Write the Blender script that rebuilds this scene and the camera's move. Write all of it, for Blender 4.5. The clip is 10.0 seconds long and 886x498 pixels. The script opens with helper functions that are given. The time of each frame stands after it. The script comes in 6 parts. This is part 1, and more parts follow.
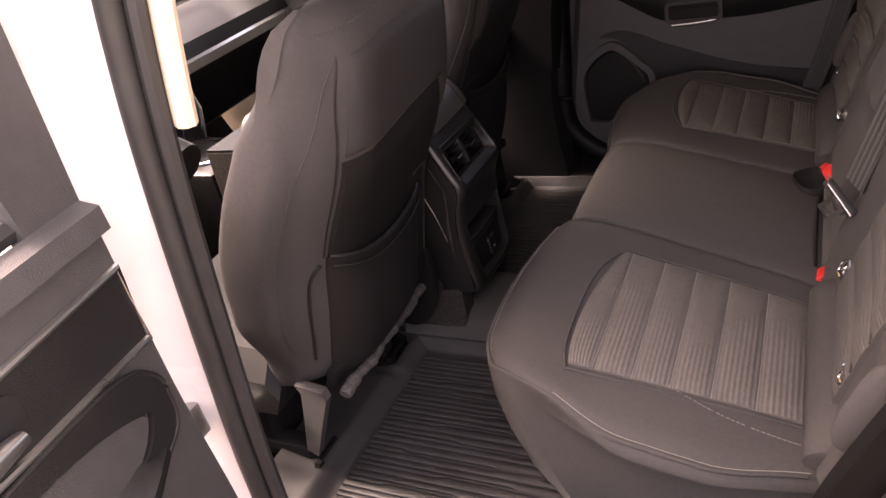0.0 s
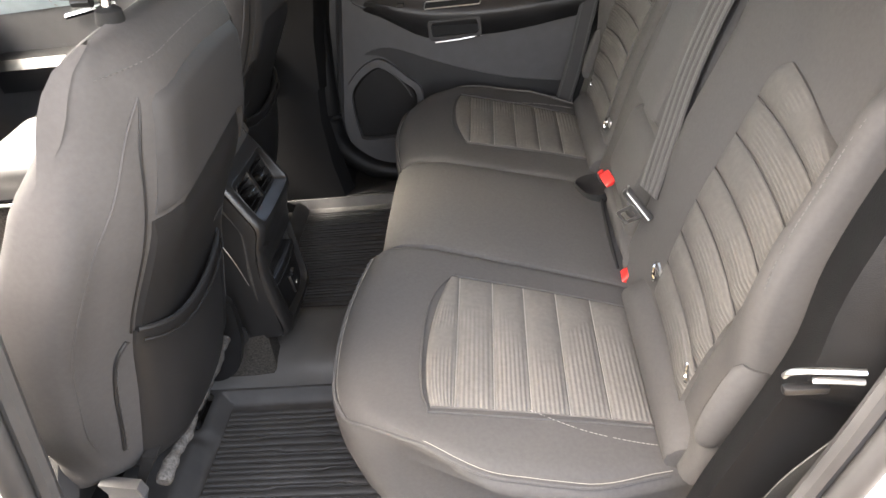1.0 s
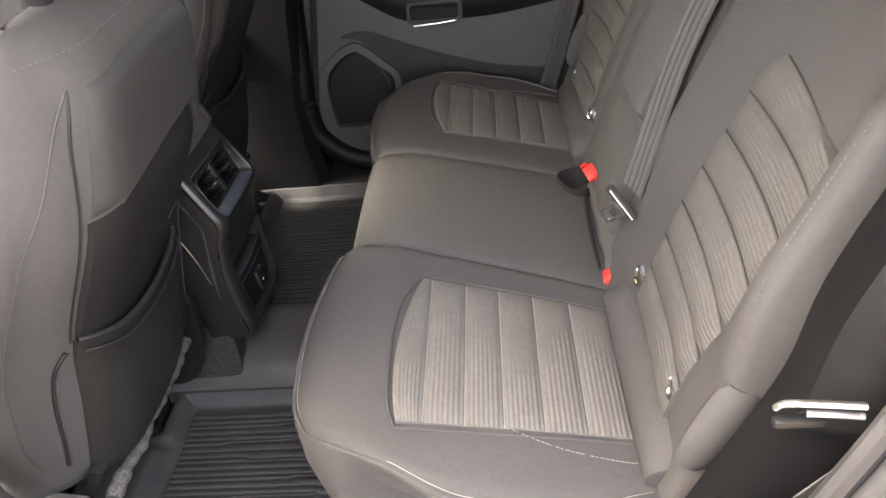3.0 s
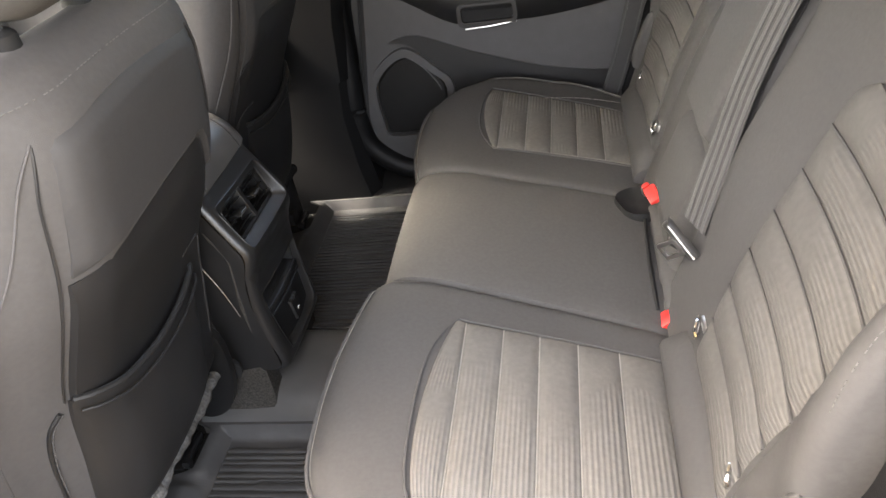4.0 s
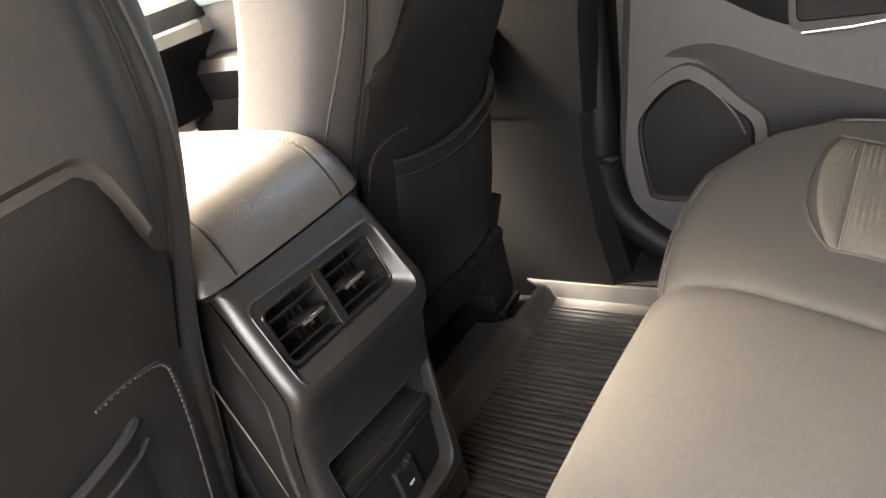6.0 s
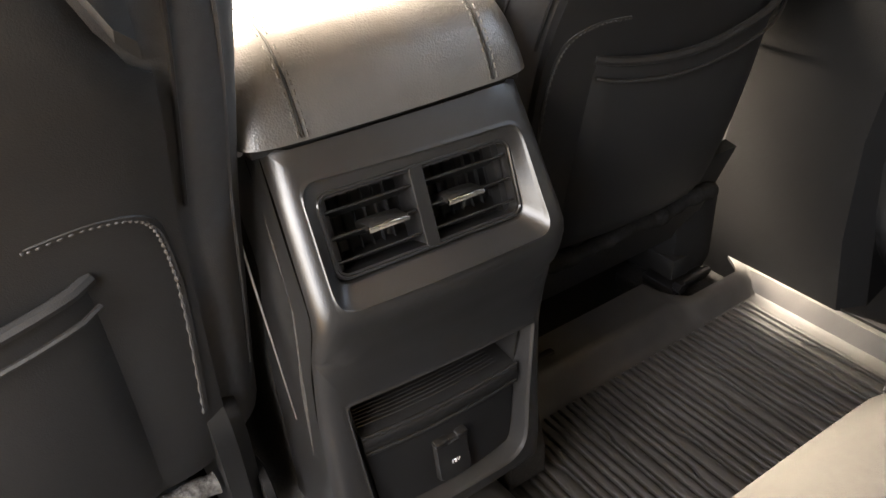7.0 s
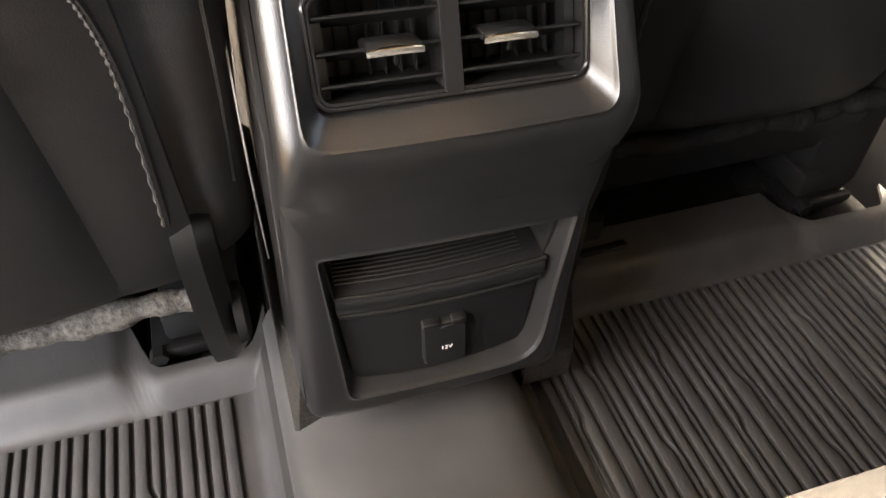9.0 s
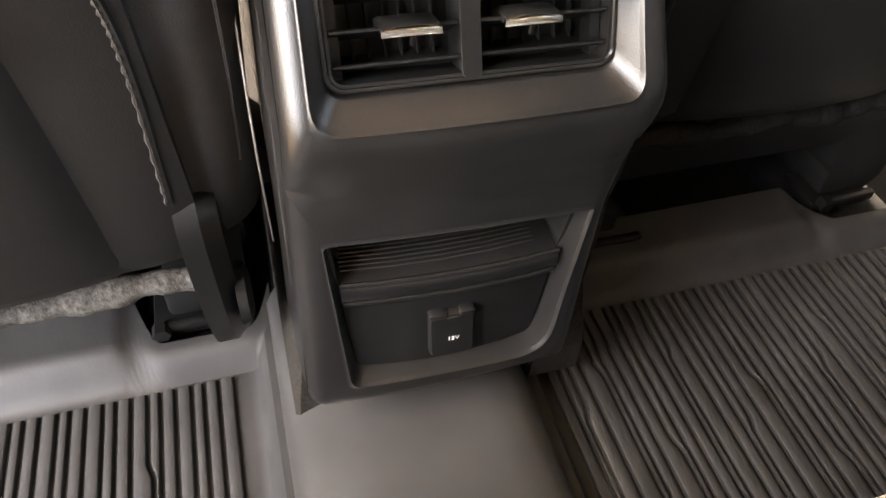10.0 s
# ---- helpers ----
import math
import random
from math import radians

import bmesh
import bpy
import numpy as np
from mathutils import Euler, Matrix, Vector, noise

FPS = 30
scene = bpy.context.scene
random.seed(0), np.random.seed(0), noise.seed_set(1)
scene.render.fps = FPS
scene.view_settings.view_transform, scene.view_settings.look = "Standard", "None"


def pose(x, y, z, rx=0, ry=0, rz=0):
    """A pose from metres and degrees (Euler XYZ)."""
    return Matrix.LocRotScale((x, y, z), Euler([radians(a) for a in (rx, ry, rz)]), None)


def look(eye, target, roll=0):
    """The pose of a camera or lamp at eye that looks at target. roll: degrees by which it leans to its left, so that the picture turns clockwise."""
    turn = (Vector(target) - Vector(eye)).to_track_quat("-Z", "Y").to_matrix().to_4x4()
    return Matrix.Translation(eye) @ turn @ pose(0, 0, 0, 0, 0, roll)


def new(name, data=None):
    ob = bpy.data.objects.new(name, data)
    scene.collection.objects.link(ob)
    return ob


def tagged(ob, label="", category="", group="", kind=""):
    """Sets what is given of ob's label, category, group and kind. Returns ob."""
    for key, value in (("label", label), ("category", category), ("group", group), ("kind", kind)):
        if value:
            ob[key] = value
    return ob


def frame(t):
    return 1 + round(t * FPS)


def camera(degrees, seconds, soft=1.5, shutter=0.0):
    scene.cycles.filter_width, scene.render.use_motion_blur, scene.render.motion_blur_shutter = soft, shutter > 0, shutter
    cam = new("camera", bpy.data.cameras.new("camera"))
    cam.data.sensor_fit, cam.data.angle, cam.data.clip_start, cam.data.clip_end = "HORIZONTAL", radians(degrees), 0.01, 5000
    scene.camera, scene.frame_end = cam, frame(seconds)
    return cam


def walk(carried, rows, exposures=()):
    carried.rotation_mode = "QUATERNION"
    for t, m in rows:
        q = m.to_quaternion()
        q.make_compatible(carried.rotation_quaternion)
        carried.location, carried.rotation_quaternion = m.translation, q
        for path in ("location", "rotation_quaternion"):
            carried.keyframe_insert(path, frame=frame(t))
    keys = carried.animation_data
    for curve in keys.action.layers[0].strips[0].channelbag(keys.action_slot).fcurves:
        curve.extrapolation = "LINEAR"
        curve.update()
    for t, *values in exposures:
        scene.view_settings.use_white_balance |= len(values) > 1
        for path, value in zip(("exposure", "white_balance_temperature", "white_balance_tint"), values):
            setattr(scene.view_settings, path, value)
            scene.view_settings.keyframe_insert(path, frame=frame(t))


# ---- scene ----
from mathutils import noise

cam = camera(61.9, 10.0)
PATH = [
    (0, (-0.073, -1.397, 1.194), (-0.958, 0.088, 0.188), -13.8),
    (0.2, (-0.13, -1.333, 1.183), (-0.813, 0.195, 0.089), -14.0),
    (0.5, (-0.189, -1.307, 1.18), (-0.605, 0.262, 0.011), -11.1),
    (1, (-0.252, -1.34, 1.225), (-0.452, 0.313, 0.117), -7.9),
    (1.5, (-0.243, -1.302, 1.262), (-0.333, 0.478, 0.353), -5.8),
    (2, (-0.222, -1.272, 1.286), (-0.272, 0.555, 0.474), -5.3),
    (2.5, (-0.231, -1.276, 1.229), (-0.323, 0.45, 0.221), -5.6),
    (2.7, (-0.235, -1.275, 1.203), (-0.356, 0.392, 0.104), -6.1),
    (3.8, (-0.175, -1.135, 1.203), (-0.522, 0.452, 0.036), -10.5),
    (4, (-0.165, -1.103, 1.196), (-0.553, 0.482, 0.04), -11.3),
    (4.5, (-0.184, -1.002, 1.161), (-0.613, 0.6, 0.042), -12.6),
    (5, (-0.259, -0.826, 1.12), (-0.594, 0.843, 0.072), -9.0),
    (5.5, (-0.299, -0.651, 0.953), (-0.992, 0.931, -0.056), -11.8),
    (5.7, (-0.256, -0.566, 0.919), (-1.225, 0.911, -0.018), -15.2),
    (6.8, (-0.309, -0.286, 0.826), (-1.659, 0.81, -0.161), -10.5),
    (7, (-0.353, -0.251, 0.808), (-1.789, 0.626, -0.274), -4.4),
    (7.5, (-0.453, -0.169, 0.805), (-1.944, 0.438, -0.382), 1.2),
    (8, (-0.452, -0.139, 0.786), (-1.89, 0.371, -0.507), -0.7),
    (8.5, (-0.427, -0.137, 0.765), (-1.799, 0.324, -0.615), -0.7),
    (9, (-0.414, -0.125, 0.746), (-1.755, 0.315, -0.672), 0.8),
    (9.5, (-0.42, -0.121, 0.739), (-1.74, 0.297, -0.704), 1.7),
    (10, (-0.432, -0.12, 0.739), (-1.738, 0.284, -0.722), 2.3),
]
walk(cam, [(t, look(eye, target, roll)) for t, eye, target, roll in PATH], [(0, 3.4, 7600, 36), (0.5, 3.9, 6850, 18), (1.0, 4.75, 6700, 12), (2.0, 5.45, 6550, 11), (2.5, 4.65, 6750, 14), (2.7, 4.65, 6750, 14), (3.8, 4.9, 6800, 12), (4.5, 4.95, 6800, 11), (5.0, 5.05, 7150, 12), (5.5, 5.55, 7350, 13), (7.0, 6.0, 7550, 13), (10, 6.35, 7750, 15)])

# ---- world and light ----
world = bpy.data.worlds.new("world")
scene.world = world
world.use_nodes = True
wn = world.node_tree.nodes
sky = wn.new("ShaderNodeTexSky")
sky.sky_type, sky.sun_disc = "NISHITA", False
sky.sun_elevation, sky.sun_rotation = radians(52), radians(264)
sky.dust_density, sky.ozone_density = 8.0, 0.3
world.node_tree.links.new(sky.outputs[0], wn["Background"].inputs[0])
wn["Background"].inputs[1].default_value = 0.125
sun = new("sun", bpy.data.lights.new("sun", "SUN"))
sun.data.energy, sun.data.angle, sun.data.color = 1.3, radians(16), (1.0, 0.96, 0.90)
sun.matrix_world = look((-6.0, -0.6, 7.9), (0, 0, 0))
# daylight of the open door, in its opening
day = new("door_daylight", bpy.data.lights.new("door_daylight", "AREA"))
day.data.shape, day.data.size, day.data.size_y = "RECTANGLE", 0.85, 0.85
day.data.energy, day.data.color = 0.8, (1.0, 0.95, 0.88)
day.matrix_world = look((-0.46, -1.02, 1.02), (-1.08, -0.1, 0.24))


# ---- materials ----
def material(name, colour, rough=0.6, metal=0.0, spread=0.12, scale=30.0, bump=0.0, bump_scale=400.0, kind="noise", coat=0.0, stretch=(1, 1, 1), stain=0.0, spec=0.5):
    """A surface with fine grain, and broad wear or dirt over it."""
    m = bpy.data.materials.new(name)
    m.use_nodes = True
    n, link = m.node_tree.nodes, m.node_tree.links.new
    b = n["Principled BSDF"]
    b.inputs["Roughness"].default_value, b.inputs["Metallic"].default_value = rough, metal
    b.inputs["Specular IOR Level"].default_value = spec
    b.inputs["Coat Weight"].default_value = coat
    co = n.new("ShaderNodeTexCoord")
    mp = n.new("ShaderNodeMapping")
    mp.inputs["Scale"].default_value = stretch
    link(co.outputs["Object"], mp.inputs["Vector"])
    wide = n.new("ShaderNodeTexNoise")
    wide.inputs["Scale"].default_value, wide.inputs["Detail"].default_value = scale, 6
    link(co.outputs["Object"], wide.inputs["Vector"])
    dirt = n.new("ShaderNodeTexNoise")
    dirt.inputs["Scale"].default_value, dirt.inputs["Detail"].default_value = 5.0, 4
    link(co.outputs["Object"], dirt.inputs["Vector"])
    ramp = n.new("ShaderNodeMapRange")
    ramp.inputs["From Min"].default_value, ramp.inputs["From Max"].default_value = 0.3, 0.7
    ramp.inputs["To Min"].default_value, ramp.inputs["To Max"].default_value = 1 - spread, 1 + spread
    link(wide.outputs["Fac"], ramp.inputs["Value"])
    r2 = n.new("ShaderNodeMapRange")
    r2.inputs["From Min"].default_value, r2.inputs["From Max"].default_value = 0.35, 0.7
    r2.inputs["To Min"].default_value, r2.inputs["To Max"].default_value = 1 - stain, 1 + stain
    link(dirt.outputs["Fac"], r2.inputs["Value"])
    mul = n.new("ShaderNodeMath")
    mul.operation = "MULTIPLY"
    link(ramp.outputs[0], mul.inputs[0])
    link(r2.outputs[0], mul.inputs[1])
    mix = n.new("ShaderNodeVectorMath")
    mix.operation = "SCALE"
    mix.inputs[0].default_value = colour
    link(mul.outputs[0], mix.inputs["Scale"])
    link(mix.outputs[0], b.inputs["Base Color"])
    rr = n.new("ShaderNodeMapRange")
    rr.inputs["To Min"].default_value, rr.inputs["To Max"].default_value = max(0.03, rough - 0.08), min(1.0, rough + 0.08)
    link(dirt.outputs["Fac"], rr.inputs["Value"])
    link(rr.outputs[0], b.inputs["Roughness"])
    if bump:
        if kind == "voronoi":
            tex = n.new("ShaderNodeTexVoronoi")
            out = tex.outputs["Distance"]
        elif kind == "weave":
            tex = n.new("ShaderNodeTexWave")
            tex.inputs["Distortion"].default_value, tex.inputs["Detail"].default_value = 1.5, 2
            out = tex.outputs["Fac"]
        else:
            tex = n.new("ShaderNodeTexNoise")
            tex.inputs["Detail"].default_value = 3
            out = tex.outputs["Fac"]
        tex.inputs["Scale"].default_value = bump_scale
        link(mp.outputs[0], tex.inputs["Vector"])
        bp = n.new("ShaderNodeBump")
        bp.inputs["Strength"].default_value, bp.inputs["Distance"].default_value = bump, 0.001
        link(out, bp.inputs["Height"])
        link(bp.outputs[0], b.inputs["Normal"])
    return m


def corduroy(name, colour, ribs=8.0):
    """Seat cloth with fine raised ribs along each channel, that fade into smooth patches."""
    m = material(name, colour, 0.85, 0, 0.10, 120, 0.0, stain=0.06, spec=0.25)
    n, link = m.node_tree.nodes, m.node_tree.links.new
    b = n["Principled BSDF"]
    co = n.new("ShaderNodeTexCoord")
    wave = n.new("ShaderNodeTexWave")
    wave.bands_direction = "X"
    wave.inputs["Scale"].default_value = 0.314 * ribs
    wave.inputs["Distortion"].default_value = 0.0
    link(co.outputs["UV"], wave.inputs["Vector"])
    patch = n.new("ShaderNodeTexNoise")
    patch.inputs["Scale"].default_value = 9.0
    link(co.outputs["Object"], patch.inputs["Vector"])
    fade = n.new("ShaderNodeMapRange")
    fade.inputs["From Min"].default_value, fade.inputs["From Max"].default_value = 0.62, 0.76
    part_uv = n.new("ShaderNodeSeparateXYZ")
    link(co.outputs["UV"], part_uv.inputs[0])
    grow = n.new("ShaderNodeMath")
    grow.operation = "MULTIPLY_ADD"
    grow.inputs[1].default_value = 0.40
    link(part_uv.outputs["Y"], grow.inputs[0])
    link(patch.outputs["Fac"], grow.inputs[2])
    link(grow.outputs[0], fade.inputs["Value"])
    mul = n.new("ShaderNodeMath")
    mul.operation = "MULTIPLY"
    link(wave.outputs["Fac"], mul.inputs[0])
    link(fade.outputs[0], mul.inputs[1])
    bp = n.new("ShaderNodeBump")
    bp.inputs["Strength"].default_value, bp.inputs["Distance"].default_value = 0.8, 0.0011
    link(mul.outputs[0], bp.inputs["Height"])
    grain = n.new("ShaderNodeTexNoise")
    grain.inputs["Scale"].default_value = 900.0
    link(co.outputs["Object"], grain.inputs["Vector"])
    b2 = n.new("ShaderNodeBump")
    b2.inputs["Strength"].default_value, b2.inputs["Distance"].default_value = 0.25, 0.001
    link(grain.outputs["Fac"], b2.inputs["Height"])
    link(bp.outputs[0], b2.inputs["Normal"])
    link(b2.outputs[0], b.inputs["Normal"])
    old = b.inputs["Base Color"].links[0].from_socket
    # rib crests lightened in the colour itself, like light caught on them
    crest_light = n.new("ShaderNodeMapRange")
    crest_light.inputs["To Min"].default_value, crest_light.inputs["To Max"].default_value = 0.94, 1.22
    link(mul.outputs[0], crest_light.inputs["Value"])
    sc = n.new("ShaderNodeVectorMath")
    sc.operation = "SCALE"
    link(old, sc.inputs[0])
    link(crest_light.outputs[0], sc.inputs["Scale"])
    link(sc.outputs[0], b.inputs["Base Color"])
    return m


CLOTH = material("charcoal_cloth", (0.0475, 0.0461, 0.0439), 0.9, 0, 0.07, 160, 0.25, 1100, stain=0.04, spec=0.25)
BACKCLOTH = material("seat_back_cloth", (0.0432, 0.0418, 0.0410), 0.72, 0, 0.08, 140, 0.25, 900, stain=0.08, spec=0.3)
BACKMID = material("seat_back_centre_cloth", (0.0262, 0.0257, 0.0257), 0.7, 0, 0.07, 140, 0.2, 900, stain=0.06, spec=0.3)
BACKDARK = material("seat_back_dark", (0.0095, 0.0093, 0.0093), 0.55, 0, 0.08, 140, 0.2, 900, stain=0.08, spec=0.35)
# one taupe cloth in two tones: cushion paler, as lit from above
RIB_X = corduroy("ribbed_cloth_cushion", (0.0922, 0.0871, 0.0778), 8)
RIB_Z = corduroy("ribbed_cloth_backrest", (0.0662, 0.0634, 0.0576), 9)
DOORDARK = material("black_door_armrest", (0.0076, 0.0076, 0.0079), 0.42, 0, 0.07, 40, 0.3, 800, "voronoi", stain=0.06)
PLASTIC = material("grained_black_plastic", (0.0101, 0.0099, 0.0097), 0.345, 0, 0.1, 60, 0.09, 1100, "voronoi", stain=0.1, spec=0.52)
SMOOTH = material("satin_black_plastic", (0.0064, 0.0064, 0.0064), 0.36, 0, 0.08, 40, 0.08, 600, stain=0.1)
DOORSKIN = material("dark_grey_door_skin", (0.0425, 0.0421, 0.0425), 0.5, 0, 0.07, 40, 0.35, 600, "voronoi", stain=0.06)
PILLARCOVER = material("black_pillar_cover", (0.0038, 0.0040, 0.0043), 0.5, 0, 0.08, 40, 0.2, 700, "voronoi", stain=0.1, spec=0.2)
LEATHER = material("black_leatherette", (0.054, 0.0525, 0.050), 0.33, 0, 0.1, 40, 0.2, 620, "voronoi", stain=0.08, spec=0.75)
# mat rubber with the light on the tunnel's top put into its colour
TUNNELRUBBER = material("toplit_tunnel_rubber", (0.056, 0.054, 0.051), 0.30, 0, 0.1, 18, 0.06, 300, stain=0.15)
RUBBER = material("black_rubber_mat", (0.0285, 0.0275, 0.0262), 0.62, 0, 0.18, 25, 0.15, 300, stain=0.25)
SEAL = material("rubber_seal", (0.02, 0.02, 0.02), 0.6, 0, 0.15, 30, 0.1, 200, stain=0.2)
SIDECARPET = material("console_carpet", (0.030, 0.0275, 0.024), 0.97, 0, 0.5, 260, 0.4, 900, stain=0.15, spec=0.1)
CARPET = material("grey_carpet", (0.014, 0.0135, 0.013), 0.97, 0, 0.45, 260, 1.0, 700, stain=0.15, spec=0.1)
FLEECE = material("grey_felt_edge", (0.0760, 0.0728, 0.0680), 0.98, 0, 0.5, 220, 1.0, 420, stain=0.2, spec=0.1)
WHITE = material("white_car_paint", (0.74, 0.725, 0.71), 0.25, 0, 0.015, 20, 0.0, coat=0.6, stain=0.03)
BEIGE = material("beige_headliner_trim", (0.62, 0.52, 0.40), 0.8, 0, 0.06, 80, 0.2, 500, stain=0.04)
PALE = material("pale_grey_pillar_trim", (0.5100, 0.5100, 0.4675), 0.7, 0, 0.05, 60, 0.2, 500, stain=0.05)
CHROME = material("bright_chrome", (0.80, 0.81, 0.82), 0.14, 1.0, 0.04, 30, stain=0.04)
SATIN = material("satin_silver", (0.62, 0.62, 0.60), 0.3, 1.0, 0.05, 30, stain=0.05)
STEEL = material("worn_steel", (0.45, 0.44, 0.42), 0.4, 1.0, 0.2, 60, 0.2, 200, stain=0.2)
GUNMETAL = material("dark_grey_latch", (0.085, 0.084, 0.08), 0.35, 0.6, 0.1, 60, 0.1, 300, stain=0.1)
RED = material("red_buckle_plastic", (0.5625, 0.0263, 0.0225), 0.35, 0, 0.05, 30, stain=0.05)
BELTPALE = material("belt_stripe", (0.026, 0.0256, 0.0252), 0.38, 0, 0.1, 200, 0.25, 600, "weave", stretch=(1, 6, 1), stain=0.05)
BELT = material("belt_webbing", (0.0142, 0.0141, 0.0139), 0.5, 0, 0.1, 200, 0.25, 600, "weave", stretch=(1, 6, 1), stain=0.05, spec=0.45)
THREAD = material("pale_stitching", (0.1520, 0.1440, 0.1320), 0.8, 0, 0.1, 200, stain=0.05)
SEAMTHREAD = material("taupe_seam_thread", (0.1725, 0.1650, 0.1462), 0.85, 0, 0.1, 200, stain=0.05)
DARKTHREAD = material("grey_stitching", (0.0680, 0.0656, 0.0608), 0.8, 0, 0.1, 200, stain=0.05)
PRINT = material("white_print", (0.75, 0.75, 0.73), 0.5, 0, 0.03, 50)
# near-black for real black parts and for sheets that imitate shade in hollows
INSIDE = material("black_parts_and_recess_shade", (0.010, 0.010, 0.010), 0.75, 0, 0.1, 50, spec=0.2)
ASPHALT = material("tan_paving", (0.066, 0.046, 0.020), 0.95, 0, 0.06, 0.15, 0.1, 12, stain=0.06, spec=0.0)
TAN = material("tan_wall_cladding", (0.30, 0.20, 0.09), 0.8, 0, 0.06, 8, 0.3, 40, stain=0.06)
REDPAINT = material("red_car_paint", (0.62, 0.035, 0.03), 0.22, 0, 0.03, 20, coat=0.8, stain=0.03)
BLUEGREY = material("blue_grey_door_trim", (0.16, 0.19, 0.20), 0.5, 0, 0.05, 40, 0.2, 500, stain=0.05)


def glass_material(name, tint):
    m = bpy.data.materials.new(name)
    m.use_nodes = True
    n, link = m.node_tree.nodes, m.node_tree.links.new
    n.remove(n["Principled BSDF"])
    clear, shine, mix = n.new("ShaderNodeBsdfTransparent"), n.new("ShaderNodeBsdfGlossy"), n.new("ShaderNodeMixShader")
    clear.inputs["Color"].default_value = (*tint, 1)
    shine.inputs["Roughness"].default_value = 0.02
    fr = n.new("ShaderNodeFresnel")
    fr.inputs["IOR"].default_value = 1.45
    link(fr.outputs[0], mix.inputs[0])
    link(clear.outputs[0], mix.inputs[1])
    link(shine.outputs[0], mix.inputs[2])
    link(mix.outputs[0], n["Material Output"].inputs["Surface"])
    return m


GLASS = glass_material("window_glass", (0.93, 0.96, 0.94))
PRIVACY = glass_material("privacy_glass", (0.40, 0.42, 0.41))


# ---- mesh helpers ----
def part(name, bm, mat, parent=None, label="", smooth=True, angle=40):
    """One mesh object from a bmesh, under a thing or a part."""
    bmesh.ops.recalc_face_normals(bm, faces=bm.faces)
    me = bpy.data.meshes.new(name)
    bm.to_mesh(me)
    bm.free()
    me.materials.append(mat)
    if smooth:
        me.polygons.foreach_set("use_smooth", [True] * len(me.polygons))
        me.set_sharp_from_angle(angle=radians(angle))
    ob = new(name, me)
    if parent:
        ob.parent = parent
    if label:
        ob["label"] = label
    return ob


def thing(name, label, category, group="", kind="", at=(0, 0, 0)):
    ob = new(name)
    ob.location = at
    ob.empty_display_size = 0.05
    return tagged(ob, label, category, group, kind)


def box(bm, lo, hi, bevel=0.0, seg=2, m=None):
    """A box with rounded edges."""
    c = [(a + b) / 2 for a, b in zip(lo, hi)]
    s = [abs(b - a) for a, b in zip(lo, hi)]
    made = bmesh.ops.create_cube(bm, size=1.0, matrix=(m or Matrix()) @ Matrix.Translation(c) @ Matrix.Diagonal((*s, 1)))
    if bevel:
        edges = list({e for v in made["verts"] for e in v.link_edges})
        bmesh.ops.bevel(bm, geom=edges, offset=bevel, segments=seg, profile=0.5, affect="EDGES")
    return bm


def boxes(*args):
    bm = bmesh.new()
    for lo, hi, bevel in args:
        box(bm, lo, hi, bevel)
    return bm


def loft(bm, rings, caps=True, closed=True):
    """Skin over rings of points of the same count."""
    vs = [[bm.verts.new(p) for p in ring] for ring in rings]
    k = len(vs[0])
    for a, b in zip(vs, vs[1:]):
        for i in range(k if closed else k - 1):
            j = (i + 1) % k
            bm.faces.new((a[i], a[j], b[j], b[i]))
    if caps:
        bm.faces.new(vs[0])
        bm.faces.new(vs[-1][::-1])
    return bm


def pillow(bm, fn, nu, nv, down):
    """A surface fn(u, v) with a skirt and a back, so that it is solid; down is the way to the back."""
    down = Vector(down)
    uv = bm.loops.layers.uv.new("UVMap")
    vs = [[bm.verts.new(fn(i / nu, j / nv)) for j in range(nv + 1)] for i in range(nu + 1)]
    for i in range(nu):
        for j in range(nv):
            f = bm.faces.new((vs[i][j], vs[i + 1][j], vs[i + 1][j + 1], vs[i][j + 1]))
            for lp, (a, b) in zip(f.loops, ((i, j), (i + 1, j), (i + 1, j + 1), (i, j + 1))):
                lp[uv].uv = (a / nu, b / nv)
    ws = [[bm.verts.new(v.co + down) for v in row] for row in vs]
    for i in range(nu):
        for j in range(nv):
            bm.faces.new((ws[i][j], ws[i][j + 1], ws[i + 1][j + 1], ws[i + 1][j]))

    def rim(g):
        return [g[0][j] for j in range(nv)] + [g[i][nv] for i in range(nu)] + [g[nu][j] for j in range(nv, 0, -1)] + [g[i][0] for i in range(nu, 0, -1)]

    top, low = rim(vs), rim(ws)
    for i in range(len(top)):
        j = (i + 1) % len(top)
        bm.faces.new((top[i], low[i], low[j], top[j]))
    return bm


def smooth_line(points, n=8, closed=False):
    """A curve through the points (Catmull-Rom)."""
    p = [Vector(q) for q in points]
    k = len(p)
    out = []
    for i in range(k if closed else k - 1):
        a, b, c, d = (p[(i + o) % k] if closed else p[min(max(i + o, 0), k - 1)] for o in (-1, 0, 1, 2))
        for s in range(n):
            t = s / n
            out.append(0.5 * ((2 * b) + (c - a) * t + (2 * a - 5 * b + 4 * c - d) * t * t + (3 * b - a - 3 * c + d) * t ** 3))
    if not closed:
        out.append(p[-1])
    return out


